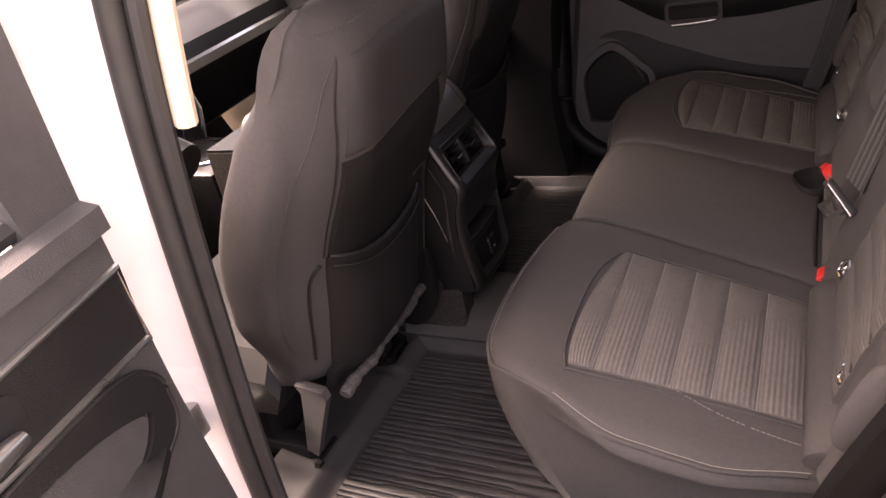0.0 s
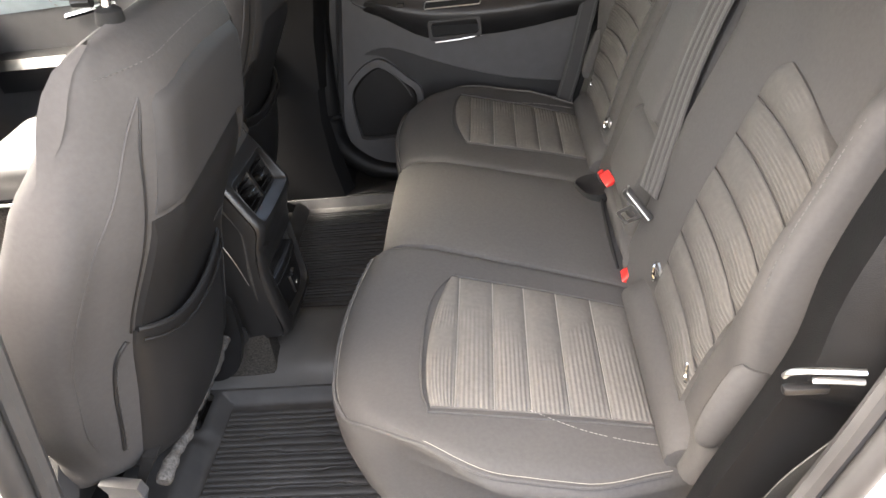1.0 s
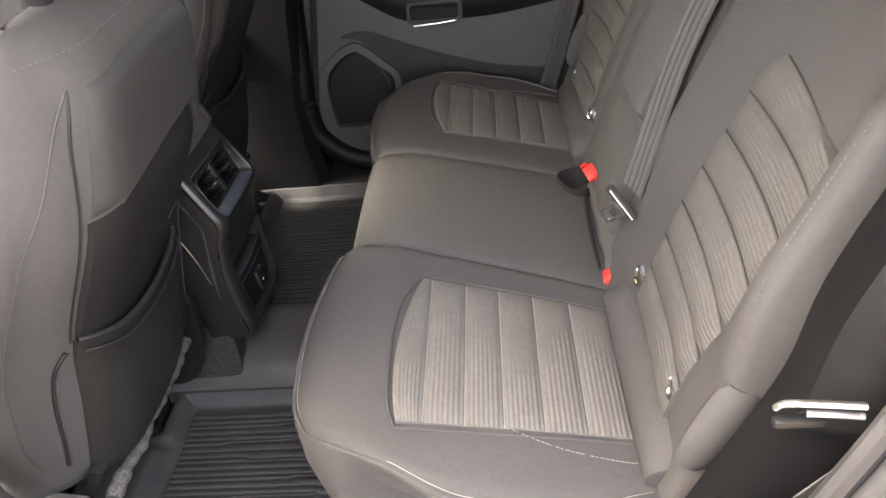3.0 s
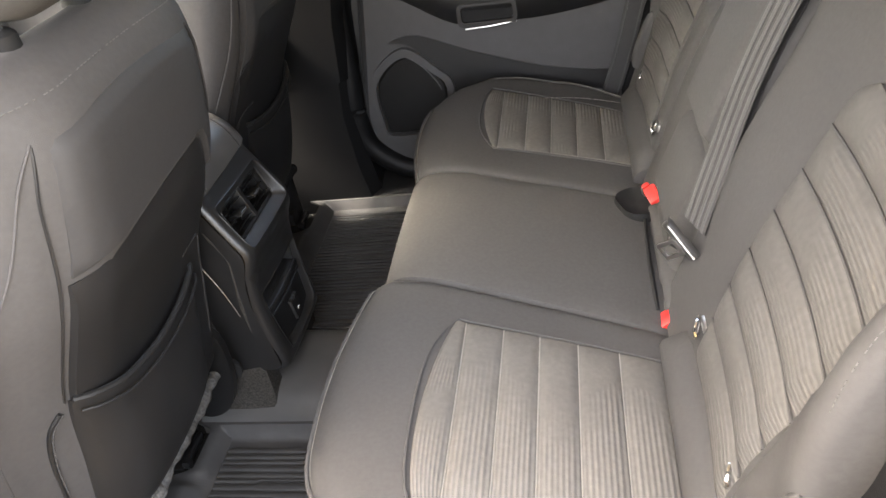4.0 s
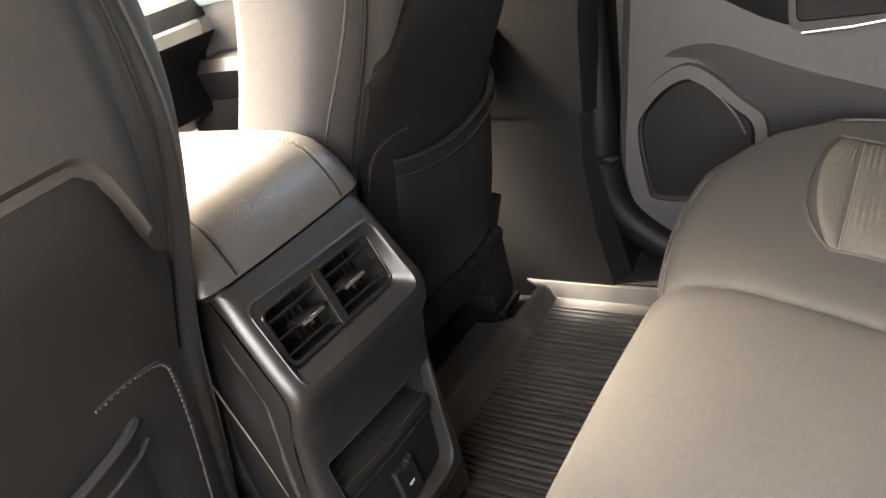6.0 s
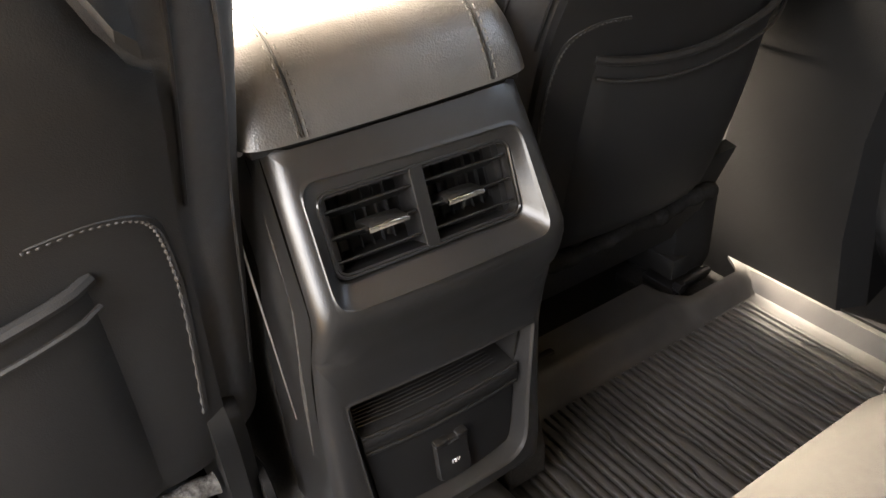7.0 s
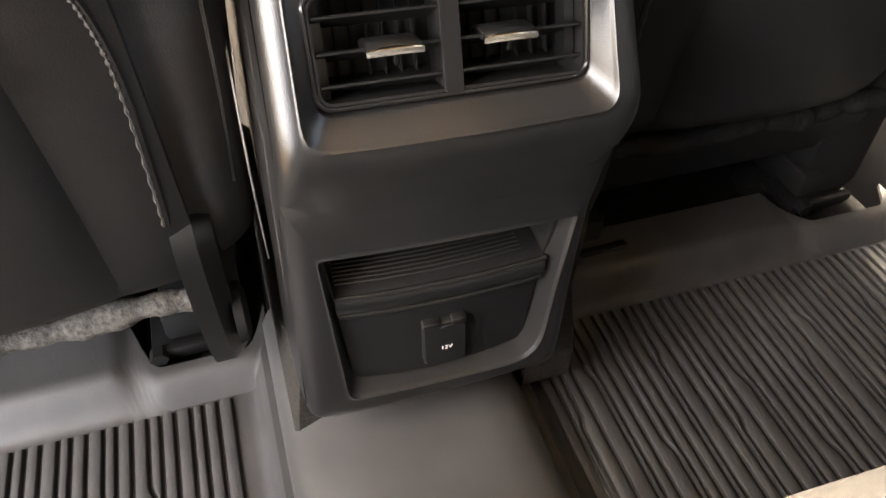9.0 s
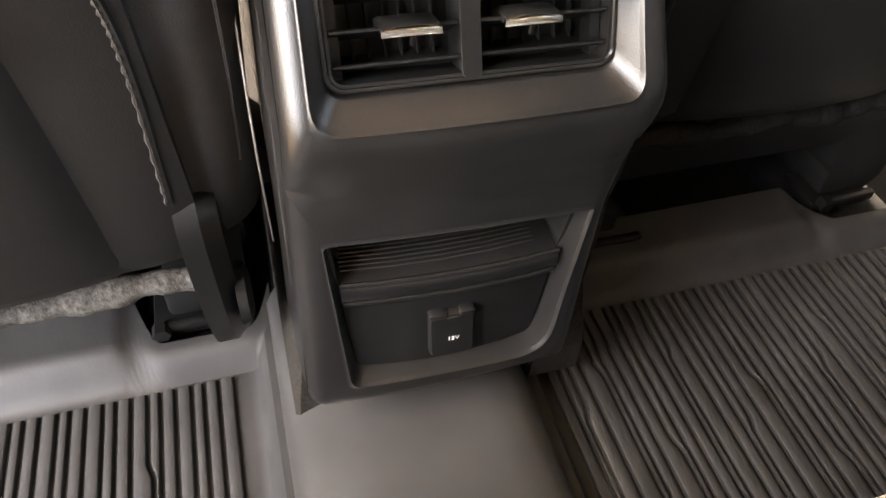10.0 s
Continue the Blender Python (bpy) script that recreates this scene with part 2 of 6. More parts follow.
def tube(bm, points, r=0.004, sides=8, closed=False, flat=1.0, up=(0, 0, 1)):
    """A round or flattened rod along points; flat squeezes it along up."""
    p = [Vector(q) for q in points]
    rings = []
    for i, q in enumerate(p):
        a = p[(i - 1) % len(p)] if closed or i else q
        b = p[(i + 1) % len(p)] if closed or i < len(p) - 1 else q
        d = (b - a).normalized()
        side = d.cross(Vector(up))
        side = side.normalized() if side.length > 1e-4 else d.orthogonal().normalized()
        top = side.cross(d).normalized()
        rad = r[i] if isinstance(r, (list, tuple)) else r
        rings.append([q + rad * (math.cos(w) * side + flat * math.sin(w) * top) for w in (2 * math.pi * k / sides for k in range(sides))])
    if closed:
        rings.append(rings[0])
        vs = [[bm.verts.new(c) for c in ring] for ring in rings[:-1]]
        for i in range(len(vs)):
            a, b = vs[i], vs[(i + 1) % len(vs)]
            for k in range(sides):
                bm.faces.new((a[k], a[(k + 1) % sides], b[(k + 1) % sides], b[k]))
        return bm
    return loft(bm, rings)


def stitches(bm, points, length=0.005, gap=0.003, r=0.0007):
    """A row of short thread ends along a line."""
    p = [Vector(q) for q in points]
    run = 0.0
    for a, b in zip(p, p[1:]):
        d = b - a
        total = d.length
        if total < 1e-6:
            continue
        s = run
        while s < total:
            e = min(s + length, total)
            if e - s > 0.001:
                tube(bm, [a + d * (s / total), a + d * (e / total)], r, 4)
            s += length + gap
        run = s - total
    return bm


def ribbon(bm, points, width, thick, across):
    """A flat band along points; across gives its width's direction at each."""
    rings = []
    for i, q in enumerate(points):
        q = Vector(q)
        ac = Vector(across(i / (len(points) - 1)) if callable(across) else across).normalized()
        a, b = Vector(points[max(i - 1, 0)]), Vector(points[min(i + 1, len(points) - 1)])
        nrm = (b - a).normalized().cross(ac).normalized() * thick / 2
        h = ac * width / 2
        rings.append([q - h - nrm, q - h * 0.9 - nrm * 1.3, q + h * 0.9 - nrm * 1.3, q + h - nrm, q + h + nrm, q + h * 0.9 + nrm * 1.3, q - h * 0.9 + nrm * 1.3, q - h + nrm])
    return loft(bm, rings)


def plate(bm, outline, to3d, thick, bevel=0.0):
    """A flat outline (2D points) raised by thick; to3d(a, b, d) places a point at depth d."""
    n = len(outline)
    if bevel:
        c = Vector((sum(p[0] for p in outline) / n, sum(p[1] for p in outline) / n))
        small = []
        for p in outline:
            v = Vector(p[:2]) - c
            small.append(c + v * max(0.0, 1 - bevel / max(v.length, 1e-5)))
        return loft(bm, [[to3d(p[0], p[1], 0) for p in outline], [to3d(p[0], p[1], thick - bevel) for p in outline], [to3d(p[0], p[1], thick) for p in small]])
    return loft(bm, [[to3d(p[0], p[1], 0) for p in outline], [to3d(p[0], p[1], thick) for p in outline]])


def frame_ring(bm, outer, inner, to3d, d0, d1):
    """A flat frame between two outlines of the same count."""
    rows = [[to3d(*p, d) for p in loop] for loop, d in ((outer, d0), (outer, d1), (inner, d1), (inner, d0))]
    vs = [[bm.verts.new(p) for p in row] for row in rows]
    k = len(outer)
    for a, b in zip(vs, vs[1:] + vs[:1]):
        for i in range(k):
            bm.faces.new((a[i], a[(i + 1) % k], b[(i + 1) % k], b[i]))
    return bm


def rounded(w, h, r, n=5, cx=0.0, cy=0.0):
    """The outline of a rounded rectangle."""
    out = []
    for sx, sy, a0 in ((1, 1, 0), (-1, 1, 90), (-1, -1, 180), (1, -1, 270)):
        for i in range(n + 1):
            a = radians(a0 + 90 * i / n)
            out.append((cx + sx * (w / 2 - r) + r * math.cos(a), cy + sy * (h / 2 - r) + r * math.sin(a)))
    return out


def step(a, b, x):
    """A smooth step from 0 at a to 1 at b."""
    t = min(1.0, max(0.0, (x - a) / (b - a)))
    return t * t * (3 - 2 * t)


def mix(a, b, t):
    return a + (b - a) * t


# ---- ground and surroundings ----
def build_outside():
    bm = bmesh.new()
    n = 24
    vs = [[bm.verts.new((mix(-300, 300, i / n), mix(-300, 300, j / n), -0.40)) for j in range(n + 1)] for i in range(n + 1)]
    for i in range(n):
        for j in range(n):
            bm.faces.new((vs[i][j], vs[i + 1][j], vs[i + 1][j + 1], vs[i][j + 1]))
    tagged(part("ground", bm, ASPHALT), "tan paved yard round the car", "ground", kind="structure")
    wall = part("wall_far", boxes(((-14, 24.0, -0.40), (16, 24.4, 3.0), 0.01)), TAN)
    tagged(wall, "tan clad wall of a building across the yard", "wall", kind="structure")
    part("base_course", boxes(((-14, 23.95, -0.40), (16, 24.0, 0.1), 0.01)), PALE, wall, "pale plinth along the wall")


def build_red_truck():
    t = thing("parked_pickup", "red pickup truck with grey grille parked beside the building", "truck", at=(-4.3, 6.3, -0.40))
    bm = bmesh.new()
    rings = []
    for y, lo, hi, w in ((-0.95, 0.55, 1.0, 0.86), (-0.9, 0.45, 1.12, 0.94), (0.3, 0.42, 1.22, 0.97), (0.35, 0.42, 1.24, 0.97), (3.2, 0.42, 1.24, 0.97)):
        rings.append([(-w, y, lo), (w, y, lo), (w * 1.02, y, mix(lo, hi, 0.5)), (w * 0.96, y, hi), (-w * 0.96, y, hi), (-w * 1.02, y, mix(lo, hi, 0.5))])
    part("body", loft(bm, rings), REDPAINT, t)
    part("cab", loft(bmesh.new(), [[(-w, y, 1.22), (w, y, 1.22), (w * 0.85, mix(y, 1.4, 0.25), 1.8), (-w * 0.85, mix(y, 1.4, 0.25), 1.8)] for y, w in ((0.4, 0.92), (2.2, 0.92))]), REDPAINT, t)
    for sx in (-1, 1):
        part("headlight", boxes(((sx * 0.62 - 0.2, -1.0, 0.86), (sx * 0.62 + 0.2, -0.9, 1.02), 0.03)), SATIN, t, "clear headlight")
        for y in (-0.1, 2.6):
            bm = bmesh.new()
            bmesh.ops.create_cone(bm, cap_ends=True, segments=28, radius1=0.4, radius2=0.4, depth=0.26, matrix=pose(sx * 0.84, y, 0.4, 0, 90, 0))
            part("wheel", bm, SEAL, t, "black tyre")
    for k in range(3):
        part("grille_bar", boxes(((-0.4, -1.02, 0.62 + 0.13 * k), (0.4, -0.9, 0.68 + 0.13 * k), 0.015)), PALE, t)
    part("bumper", boxes(((-0.95, -1.08, 0.3), (0.95, -0.85, 0.52), 0.04)), SATIN, t)
    t.rotation_euler = (0, 0, radians(24))


# ---- car shell ----
APERTURE = smooth_line([(-0.665, 1.17), (-0.725, 0.95), (-0.775, 0.66), (-0.815, 0.36), (-0.81, 0.16), (-0.70, 0.03), (-0.40, 0.0), (-0.20, 0.09), (-0.07, 0.32), (0.03, 0.56), (0.105, 0.80), (0.135, 1.0), (0.095, 1.17), (-0.02, 1.31), (-0.2, 1.38), (-0.45, 1.385), (-0.60, 1.345)], 6, True)


def grown(loop, d):
    """A loop of (x, z) pushed outwards."""
    c = Vector((-0.35, 0.6))
    out = []
    k = len(loop)
    for i, p in enumerate(loop):
        t = Vector(loop[(i + 1) % k]) - Vector(loop[i - 1])
        nrm = Vector((t.y, -t.x)).normalized()
        if nrm.dot(Vector(p) - c) < 0:
            nrm = -nrm
        out.append(Vector(p) + nrm * d)
    return out


def build_shell():
    car = thing("car_body_shell", "white car body with open rear side aperture", "car body", kind="structure")

    bm = bmesh.new()
    rows = []
    for g, y in ((0.03, -0.80), (0.045, -0.836), (0.06, -0.84), (0.09, -0.855), (0.13, -0.885), (0.15, -0.93), (0.16, -0.96), (0.162, -0.94), (0.14, -0.85), (0.11, -0.80)):
        rows.append([(p[0], y, p[1]) for p in grown(APERTURE, g)])
    vs = [[bm.verts.new(p) for p in row] for row in rows]
    k = len(rows[0])
    for a, b in zip(vs, vs[1:] + vs[:1]):
        for i in range(k):
            bm.faces.new((a[i], a[(i + 1) % k], b[(i + 1) % k], b[i]))
    part("aperture_frame", bm, WHITE, car, "white painted door aperture")
    # double rubber seal round the aperture
    part("door_seal", tube(bmesh.new(), [(p[0], -0.835, p[1]) for p in grown(APERTURE, 0.036)], 0.0155, 10, True), SEAL, car, "black rubber door seal")
    part("seal_lip", tube(bmesh.new(), [(p[0], -0.822, p[1]) for p in grown(APERTURE, 0.012)], 0.012, 8, True), SEAL, car, "inner lip of the seal")
    # upper inside edges in beige trim
    up = [p for p in grown(APERTURE, -0.006)]
    rim = [(p[0], -0.805, p[1]) for p in up[-24:] if p[1] > 0.95] + [(p[0], -0.805, p[1]) for p in up[:10] if p[1] > 0.94]
    part("aperture_trim", tube(bmesh.new(), rim, 0.014, 8), BEIGE, car, "beige trim along the roof edge")
    # quarter panel behind the aperture and front fender side
    bm = bmesh.new()
    box(bm, (0.24, -0.95, -0.05), (1.25, -0.88, 0.98), 0.03)
    part("quarter_panel", bm, WHITE, car)
    bm = bmesh.new()
    box(bm, (-2.6, -0.94, -0.1), (-1.98, -0.86, 0.80), 0.03)
    part("front_fender", bm, WHITE, car)
    part("rocker", boxes(((-2.0, -0.93, -0.20), (0.2, -0.80, -0.12), 0.02)), WHITE, car)
    # far body side, outer skin
    bm = bmesh.new()
    box(bm, (-2.6, 0.90, -0.2), (1.25, 0.95, 0.90), 0.02)
    part("far_side_skin", bm, WHITE, car)
    # roof with a gentle crown, and the headliner under it
    bm = bmesh.new()
    pillow(bm, lambda u, v: (mix(-1.45, 1.1, u), mix(-0.80, 0.80, v), 1.52 - 0.05 * (2 * v - 1) ** 2 - 0.05 * (2 * u - 1) ** 4), 16, 12, (0, 0, -0.02))
    part("roof", bm, WHITE, car)
    for s in (-1, 1):
        part("roof_rail", boxes(((-1.4, s * 0.80 - 0.03, 1.395), (1.1, s * 0.80 + 0.03, 1.465), 0.012)), WHITE, car)
        # windscreen and tailgate posts
        part("windscreen_post", tube(bmesh.new(), smooth_line([(-1.4, s * 0.79, 1.43), (-1.75, s * 0.82, 1.22), (-2.2, s * 0.86, 0.78)], 6), 0.035, 8), PALE, car)
        part("tailgate_post", tube(bmesh.new(), smooth_line([(0.75, s * 0.79, 1.42), (1.0, s * 0.80, 1.2), (1.2, s * 0.84, 0.9)], 6), 0.06, 8), PALE, car)
    bm = bmesh.new()
    pillow(bm, lambda u, v: (mix(-1.40, 1.05, u), mix(-0.76, 0.76, v), 1.46 - 0.04 * (2 * v - 1) ** 2), 10, 8, (0, 0, 0.012))
    tagged(part("ceiling", bm, BEIGE), "beige cloth headliner under the roof", "ceiling", kind="structure")
    # bonnet and cowl
    bm = bmesh.new()
    pillow(bm, lambda u, v: (mix(-3.2, -2.2, u), mix(-0.86, 0.86, v), mix(0.55, 0.72, u) - 0.06 * (2 * v - 1) ** 2), 8, 8, (0, 0, -0.03))
    part("bonnet", bm, WHITE, car)
    # rear panel and tailgate lower half
    part("tailgate", boxes(((1.22, -0.88, -0.1), (1.3, 0.88, 0.9), 0.03)), WHITE, car)
    # underbody
    part("underbody", boxes(((-2.6, -0.86, -0.26), (1.25, 0.9, -0.2), 0.02)), SEAL, car)
    for x in (-2.15, 0.75):
        for s in (-1, 1):
            bm = bmesh.new()
            bmesh.ops.create_cone(bm, cap_ends=True, segments=32, radius1=0.33, radius2=0.33, depth=0.22, matrix=pose(x, s * 0.80, -0.09, 90, 0, 0))
            part("wheel", bm, SEAL, car, "black tyre")
    # glass
    def pane(name, pts, mat=GLASS, label="clear tinted glass"):
        bm = bmesh.new()
        a = [Vector(p) for p in pts]
        n = (a[1] - a[0]).cross(a[3] - a[0]).normalized() * 0.004
        loft(bm, [a, [p + n for p in a]])
        g = part(name, bm, mat, car, label)
        g.visible_shadow = False
    pane("windscreen", [(-1.42, -0.76, 1.43), (-1.42, 0.76, 1.43), (-2.2, 0.84, 0.76), (-2.2, -0.84, 0.76)])
    pane("tailgate_glass", [(0.98, -0.74, 1.38), (0.98, 0.74, 1.38), (1.2, 0.80, 0.9), (1.2, -0.80, 0.9)], PRIVACY, "dark privacy glass")
    for s in (-1, 1):
        pane("quarter_window", [(0.5, s * 0.80, 0.98), (0.5, s * 0.78, 1.40), (0.82, s * 0.78, 1.38), (1.12, s * 0.82, 0.98)], PRIVACY, "dark privacy glass")
    pane("far_front_window", [(-0.80, 0.80, 0.92), (-0.80, 0.77, 1.41), (-1.45, 0.77, 1.41), (-1.95, 0.83, 0.90)])
    pane("far_rear_window", [(-0.67, 0.815, 0.94), (-0.67, 0.78, 1.41), (0.0, 0.78, 1.41), (0.11, 0.815, 1.0)])
    # floor, tunnel and cargo space
    fl = part("floor", boxes(((-2.3, -0.80, -0.06), (1.2, 0.86, 0.045), 0.0)), CARPET)
    tagged(fl, "grey carpeted car floor", "floor", kind="structure")
    bm = bmesh.new()
    rings = []
    for x, top in ((-2.2, 0.2), (-1.0, 0.13), (-0.80, 0.125), (-0.55, 0.115), (-0.45, 0.115)):
        rings.append([(x, y * 0.85 - 0.02, -0.03 + (top + 0.03) * z) for y, z in ((-0.165, 0.0), (-0.145, 0.62), (-0.12, 0.9), (-0.08, 1.0), (0.09, 1.0), (0.125, 0.9), (0.145, 0.62), (0.165, 0.0))])
    loft(bm, rings)
    part("tunnel", bm, CARPET, fl, "carpeted centre tunnel")
    part("heel_board", boxes(((-0.42, -0.76, -0.02), (0.05, 0.80, 0.2), 0.02)), CARPET, fl, "carpeted step under the rear seat")
    part("toe_board", loft(bmesh.new(), [[(-2.15, y, -0.03), (-2.35, y, 0.4), (-2.4, y, 0.4), (-2.4, y, -0.03)] for y in (-0.8, 0.84)]), CARPET, fl)
    # inner side walls behind the aperture: dark quarter trim, wheel house
    for s in (-1, 1):
        q = thing("quarter_trim", "dark grey moulded trim beside the rear seat", "interior trim", kind="structure")
        bm = bmesh.new()
        prof = [(-0.085, 0.30), (-0.045, 0.43), (0.016, 0.586), (0.04, 0.66), (0.056, 0.757), (0.10, 0.88), (0.17, 1.0)]
        rows = []
        for x, z in smooth_line(prof, 4):
            deep = 0.030 * step(0.64, 0.60, z)
            inn = 0.722 if s > 0 else 0.690
            rows.append([(x + 0.9, s * 0.80, z), (x + 0.09, s * (0.80 - deep), z), (x + 0.055, s * (0.797 - deep), z), (x + 0.012, s * (0.782 - deep), z), (x, s * (0.768 - deep * 0.6), z), (x + 0.004, s * (inn + 0.020), z), (x + 0.018, s * (inn + 0.005), z), (x + 0.07, s * inn, z), (x + 0.9, s * inn, z)])
        loft(bm, rows)
        part("lower_panel", bm, PILLARCOVER, q)
        bm = bmesh.new()
        rows = [[(x + 0.34, s * 0.80, z), (x, s * 0.80, z), (x + 0.02, s * 0.745, z), (x + 0.34, s * 0.73, z)] for x, z in smooth_line([(0.16, 1.0), (0.155, 1.12), (0.11, 1.25), (-0.02, 1.42)], 4)]
        loft(bm, rows)
        part("upper_panel", bm, BEIGE if s < 0 else PALE, q, "beige pillar cover")
    # cargo space behind the seat
    part("cargo_floor", boxes(((0.25, -0.74, 0.28), (1.2, 0.74, 0.32), 0.01)), CARPET, fl)
    # far side: middle pillar covers and sill
    pl = thing("middle_pillar_trim", "pale upper and dark lower cover of the middle pillar", "interior trim", kind="structure")
    rows = [[(a, 0.84, z), (a, y, z), (a + 0.015, y - 0.018, z), (b - 0.015, y - 0.018, z), (b, y, z), (b, 0.84, z)] for a, b, y, z in ((-0.80, -0.695, 0.755, 0.905), (-0.86, -0.688, 0.752, 1.0), (-0.93, -0.67, 0.745, 1.15), (-0.98, -0.64, 0.735, 1.43))]
    part("upper_cover", loft(bmesh.new(), rows), PALE, pl, "pale grey pillar cover")
    rows = [[(a, 0.86, z), (a, y, z), (a + 0.02, y - 0.02, z), (b - 0.03, y - 0.02, z), (b, y + 0.01, z), (b, 0.86, z)] for a, b, y, z in ((-1.10, -0.74, 0.715, 0.03), (-1.08, -0.755, 0.715, 0.09), (-1.06, -0.775, 0.722, 0.2), (-1.04, -0.785, 0.732, 0.35), (-1.0, -0.762, 0.745, 0.6), (-0.92, -0.705, 0.755, 0.9))]
    part("lower_cover", loft(bmesh.new(), rows), PILLARCOVER, pl, "dark lower pillar cover")
    rows = [[(a, 0.86, z), (a, y, z), (a + 0.02, y - 0.024, z), (b - 0.024, y - 0.024, z), (b + 0.001, y + 0.006, z), (b + 0.001, 0.86, z)] for a, b, y, z in ((-1.02, -0.776, 0.738, 0.445), (-1.0, -0.762, 0.744, 0.6), (-0.92, -0.703, 0.754, 0.899))]
    part("middle_cover", loft(bmesh.new(), rows), PILLARCOVER, pl, "dark slate pillar cover above the lower one")
    roll = smooth_line([(-0.770, 0.770, 0.66), (-0.780, 0.766, 0.52), (-0.789, 0.763, 0.42), (-0.794, 0.762, 0.32), (-0.777, 0.762, 0.232), (-0.711, 0.764, 0.162), (-0.634, 0.768, 0.130), (-0.50, 0.772, 0.114), (-0.30, 0.775, 0.112)], 6)
    part("aperture_roll", tube(bmesh.new(), roll, [0.018 + 0.014 * min(1.0, k / 14) for k in range(len(roll))], 14), PILLARCOVER, pl, "rounded dark cover along the door opening")
    part("pillar_seal", boxes(((-1.0, 0.845, -0.05), (-0.60, 0.885, 0.93), 0.01)), SEAL, pl, "black rubber seal")
    part("slider_slot", boxes(((-0.825, 0.70, 1.13), (-0.75, 0.74, 1.17), 0.008)), PALE, pl)
    bm = ribbon(bmesh.new(), smooth_line([(-0.79, 0.712, 1.16), (-0.785, 0.714, 1.0), (-0.79, 0.716, 0.88), (-0.80, 0.730, 0.80), (-0.805, 0.765, 0.74)], 5), 0.047, 0.0015, (1, 0, 0.1))
    tagged(part("seat_belt", bm, BELT), "dark grey webbing hanging on the middle pillar", "seat belt", "seat belts")
    for s, y0, y1 in ((1, 0.70, 0.86), (-1, -0.83, -0.72)):
        rows = [[(x, y0 if s < 0 else y1, z0), (x, y0 if s < 0 else y1, z1), (x, mix(y0, y1, 0.5), z1 + 0.012), (x, y1 if s < 0 else y0, z1 - 0.01), (x, y1 if s < 0 else y0, z0)] for x, z0, z1 in ((-1.9, -0.05, 0.09), (-1.0, -0.05, 0.10), (-0.72, -0.05, 0.105), (-0.3, -0.05, 0.10), (-0.12, -0.05, 0.18), (0.02, -0.05, 0.40))]
        tagged(part("sill_trim", loft(bmesh.new(), rows), PLASTIC), "dark moulded sill cover along the floor", "sill", kind="structure")


